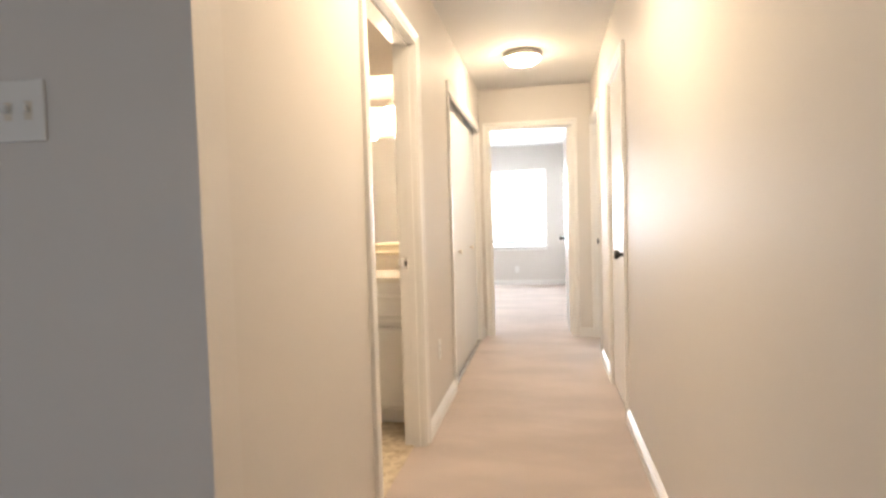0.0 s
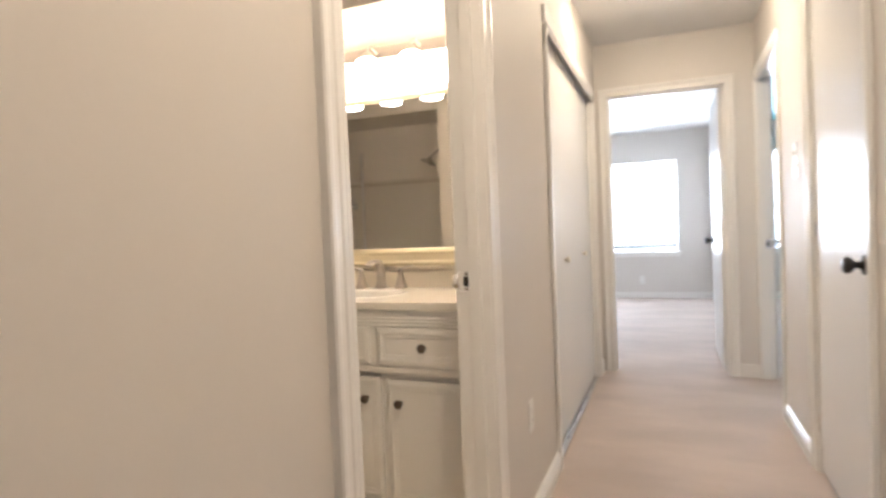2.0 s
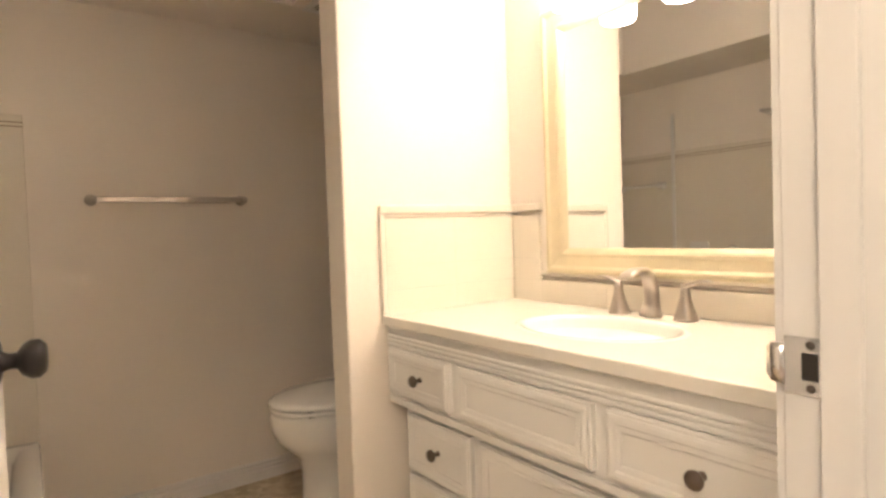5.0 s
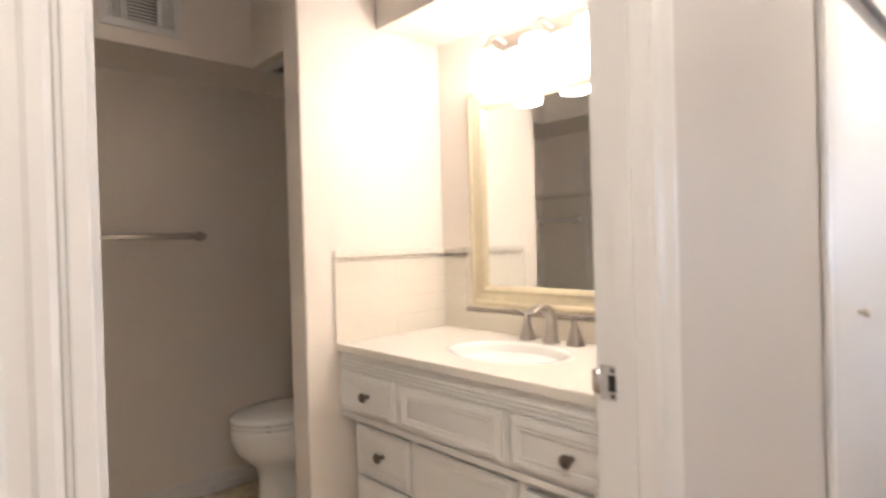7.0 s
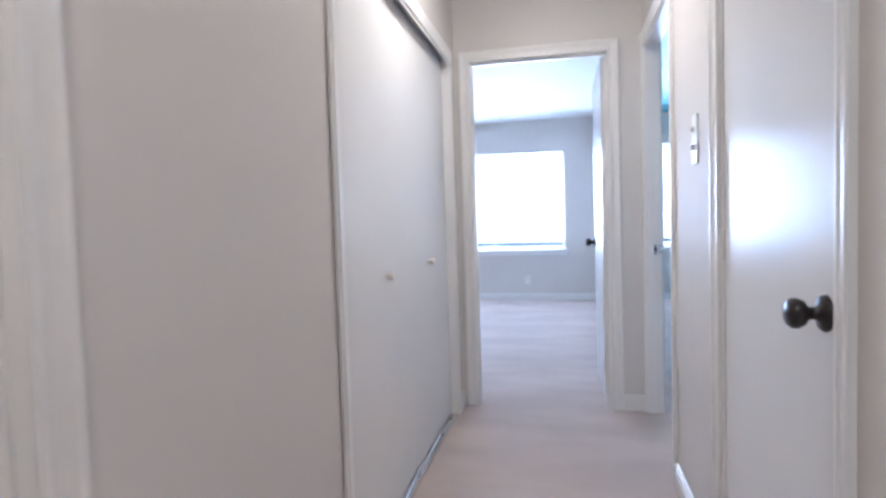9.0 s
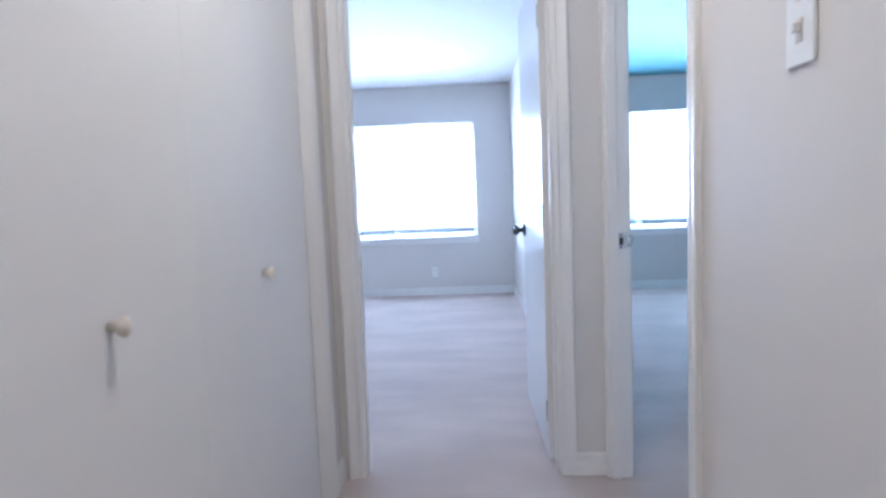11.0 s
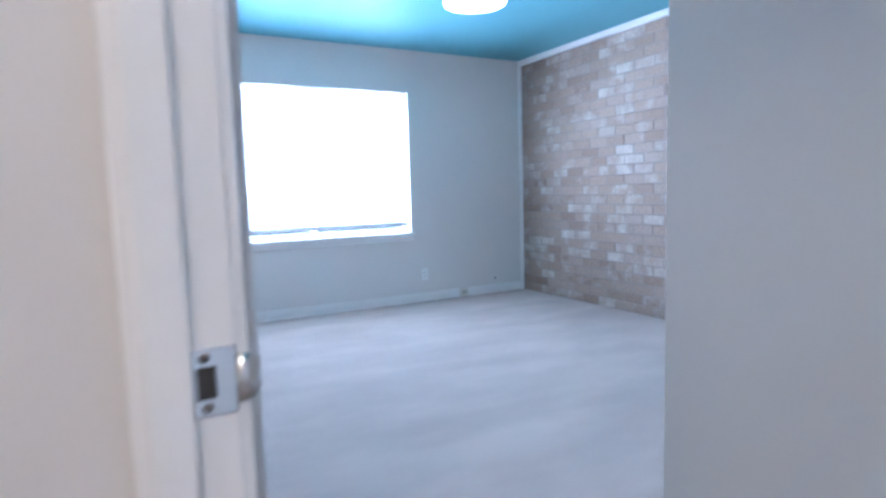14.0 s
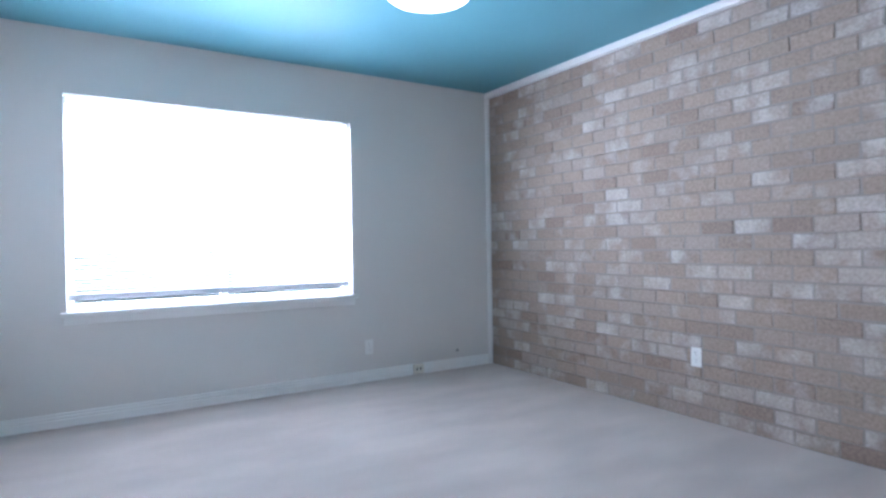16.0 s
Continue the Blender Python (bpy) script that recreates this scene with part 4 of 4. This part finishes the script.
bathtub()
s = empty("shower_head", pose(-1.5, 1.78, 1.71))
lathe("flange", [(0, 0), (0.03, 0), (0.026, 0.008), (0.01, 0.012), (0, 0.012)], M_NICKEL, s, pose(0, 0, 0, 0, -90))
tube("arm", [(-0.005, 0, 0), (-0.07, 0, 0.012), (-0.14, 0, -0.02), (-0.17, 0, -0.05)], 0.009, M_NICKEL, s)
lathe("head", [(0, 0.02), (0.012, 0.018), (0.018, 0), (0.05, -0.012), (0.062, -0.022), (0.062, -0.03), (0, -0.033)], M_NICKEL, s, pose(-0.178, 0, -0.06, 0, 28))
tagged(s, "brushed nickel shower head on a bent arm", "shower head")


def vent_grille():
    """A three-way supply register: upright blades at both sides, level blades between."""
    v = empty("vent_grille", frame_axes((-2.499, 2.58, 2.18), (0, 1, 0), (1, 0, 0)))
    sweep("frame", ((-0.15, -0.12), (-0.15, 0.12), (0.15, 0.12), (0.15, -0.12)), RING, [(0, 0), (0, 0.004), (-0.006, 0.007), (-0.030, 0.010), (-0.038, 0.004), (-0.038, 0)], M_PLAST, v, closed=True)
    # dark sheet in place of the shade behind the blades
    boxes("back", [(-0.113, 0.113, 0, 0.001, -0.083, 0.083)], M_DARK, v)
    boxes("divider", [(u - 0.008, u + 0.008, 0.001, 0.009, -0.083, 0.083) for u in (-0.062, 0.062)], M_PLAST, v, bevel=0.002)
    for side in (-1, 1):
        for k in range(4):
            b = boxes("louvre", [(-0.005, 0.005, 0.001, 0.0025, -0.082, 0.082)], M_PLAST, v)
            b.matrix_local = pose(side * (0.076 + k * 0.011), 0.004, 0, 0, 0, 35 * side)
    for k in range(12):
        b = boxes("louvre", [(-0.053, 0.053, 0.001, 0.0025, -0.0055, 0.0055)], M_PLAST, v)
        b.matrix_local = pose(0, 0.004, -0.076 + k * 0.0138, 30)
    return tagged(v, "white three-way air register on the soffit face", "vent")


vent_grille()


def exhaust_grille():
    v = empty("exhaust_grille", pose(-2.40, 3.19, SOF - 0.001))
    sweep("frame", ((-0.11, -0.11), (-0.11, 0.11), (0.11, 0.11), (0.11, -0.11)), RING, [(0, 0), (0, 0.006), (-0.022, 0.012), (-0.028, 0.006), (-0.028, 0)], M_PLAST, v, closed=True).matrix_local = pose(0, 0, 0, -90)
    # dark sheet stands for the shaded hollow above the louvres
    boxes("back", [(-0.083, 0.083, -0.083, 0.083, -0.001, 0)], M_DARK, v)
    for k in range(10):
        b = boxes("louvre", [(-0.083, 0.083, -0.005, 0.005, -0.0012, 0.0)], M_PLAST, v)
        b.matrix_local = pose(0, -0.074 + k * 0.0165, -0.006, 25)
    return tagged(v, "white exhaust fan grille under the soffit", "vent")


exhaust_grille()


def wall_bar(name, x0, x1, z, radius, mat, label, category):
    """A round bar on two flanged posts along the tub wall."""
    y = BY0 + 0.0095
    o = empty(name, pose((x0 + x1) / 2, y, z))
    h = (x1 - x0) / 2
    tube("bar", [(-h, 0.055, 0), (h, 0.055, 0)], radius, mat, o)
    for u in (-h, h):
        lathe("post", [(0, 0), (radius * 2.4, 0), (radius * 2.4, 0.008), (radius * 1.4, 0.016), (radius * 1.25, 0.05), (radius * 1.5, 0.06), (radius, 0.068), (0, 0.07)], mat, o, pose(u, 0, 0, -90))
    return tagged(o, label, category)


wall_bar("ceramic_towel_bar", -2.86, -2.55, 1.345, 0.011, M_CERAM, "white ceramic towel bar on the shower tile", "towel bar")
wall_bar("grab_bar", -2.09, -1.62, 0.915, 0.014, M_NICKEL, "brushed nickel grab bar over the bathtub", "grab bar")
d = empty("soap_dish", pose(-2.30, BY0 + 0.0095, 0.90))
boxes("plate", [(-0.06, 0.06, 0, 0.012, -0.04, 0.07)], M_CERAM, d, bevel=0.005)
boxes("tray", [(-0.05, 0.05, 0.012, 0.075, -0.03, -0.018), (-0.05, 0.05, 0.068, 0.075, -0.018, -0.006), (-0.05, -0.043, 0.012, 0.068, -0.018, -0.006), (0.043, 0.05, 0.012, 0.068, -0.018, -0.006)], M_CERAM, d, bevel=0.003)
tagged(d, "white ceramic soap dish set in the shower tile", "soap dish")
structure(boxes("trim_shower_edge", [(-2.485, -2.46, BY0 + 0.0092, BY0 + 0.016, 0.38, 1.80)], M_CERAM, bevel=0.003), "white glazed upright tile trim in the shower", "trim")


# ---- brick wall, last ----
structure(boxes("trim_brick_crown", [(4.262, 4.325, 6.06, YW, H - 0.05, H - 0.001)], M_TRIM, bevel=0.006), "white painted crown strip over the brick", "trim")
structure(boxes("trim_brick_corner", [(4.262, 4.30, YW - 0.028, YW - 0.001, 0, H - 0.05)], M_TRIM, bevel=0.006), "white painted corner strip beside the brick", "trim")


def brick_mesh(seed, length):
    """A brick with chipped, slightly uneven edges; face towards -x."""
    rnd = random.Random(seed)
    bm = bmesh.new()
    add_box(bm, 0, 0.05, 0.004, length - 0.004, 0.0035, BRICK_H - 0.0035)
    bmesh.ops.bevel(bm, geom=[e for e in bm.edges if all(v.co.x < 0.01 for v in e.verts)], offset=0.0045, segments=1, affect="EDGES")
    for v in bm.verts:
        if v.co.x < 0.02:
            v.co += Vector((rnd.uniform(-0.001, 0.002), rnd.uniform(-0.004, 0.004), rnd.uniform(-0.0035, 0.0035)))
    bmesh.ops.recalc_face_normals(bm, faces=bm.faces)
    return bm


def brick_wall():
    wall = bpy.data.objects["wall_behind_brick"]
    kinds = []
    for s in range(8):
        bm = brick_mesh(s, BRICK_L)
        me = bpy.data.meshes.new("brick")
        bm.to_mesh(me)
        bm.free()
        me.materials.append(M_BRICK)
        kinds.append(me)
    rnd = random.Random(4)
    far = bmesh.new()
    rows = int((H - 0.045) / BRICK_H)
    count = 0
    for r in range(rows + 1):
        for c in range(int(6.06 / BRICK_L) - 1, int(YW / BRICK_L) + 2):
            y = (c - 0.5 * (r % 2)) * BRICK_L
            x = 4.2985 + rnd.uniform(-0.0025, 0.002)
            a, b = max(y, 6.06), min(y + BRICK_L, YW - 0.012)
            if b - a < 0.03:
                continue
            whole = b - a > BRICK_L - 1e-4
            if whole and 6.6 < y < 8.75 and r < rows and count < 300:
                o = new("brick", kinds[rnd.randrange(8)])
                o.parent = wall
                o.location = (x, y, r * BRICK_H)
                count += 1
            else:
                piece = brick_mesh(rnd.randrange(8), b - a)
                piece.transform(Matrix.Translation((x, a, r * BRICK_H)))
                tmp = bpy.data.meshes.new("piece")
                piece.to_mesh(tmp)
                piece.free()
                far.from_mesh(tmp)
                bpy.data.meshes.remove(tmp)
    ob = finish("brick_field", far, M_BRICK, wall)
    tagged(ob, kind="stuff")


brick_wall()
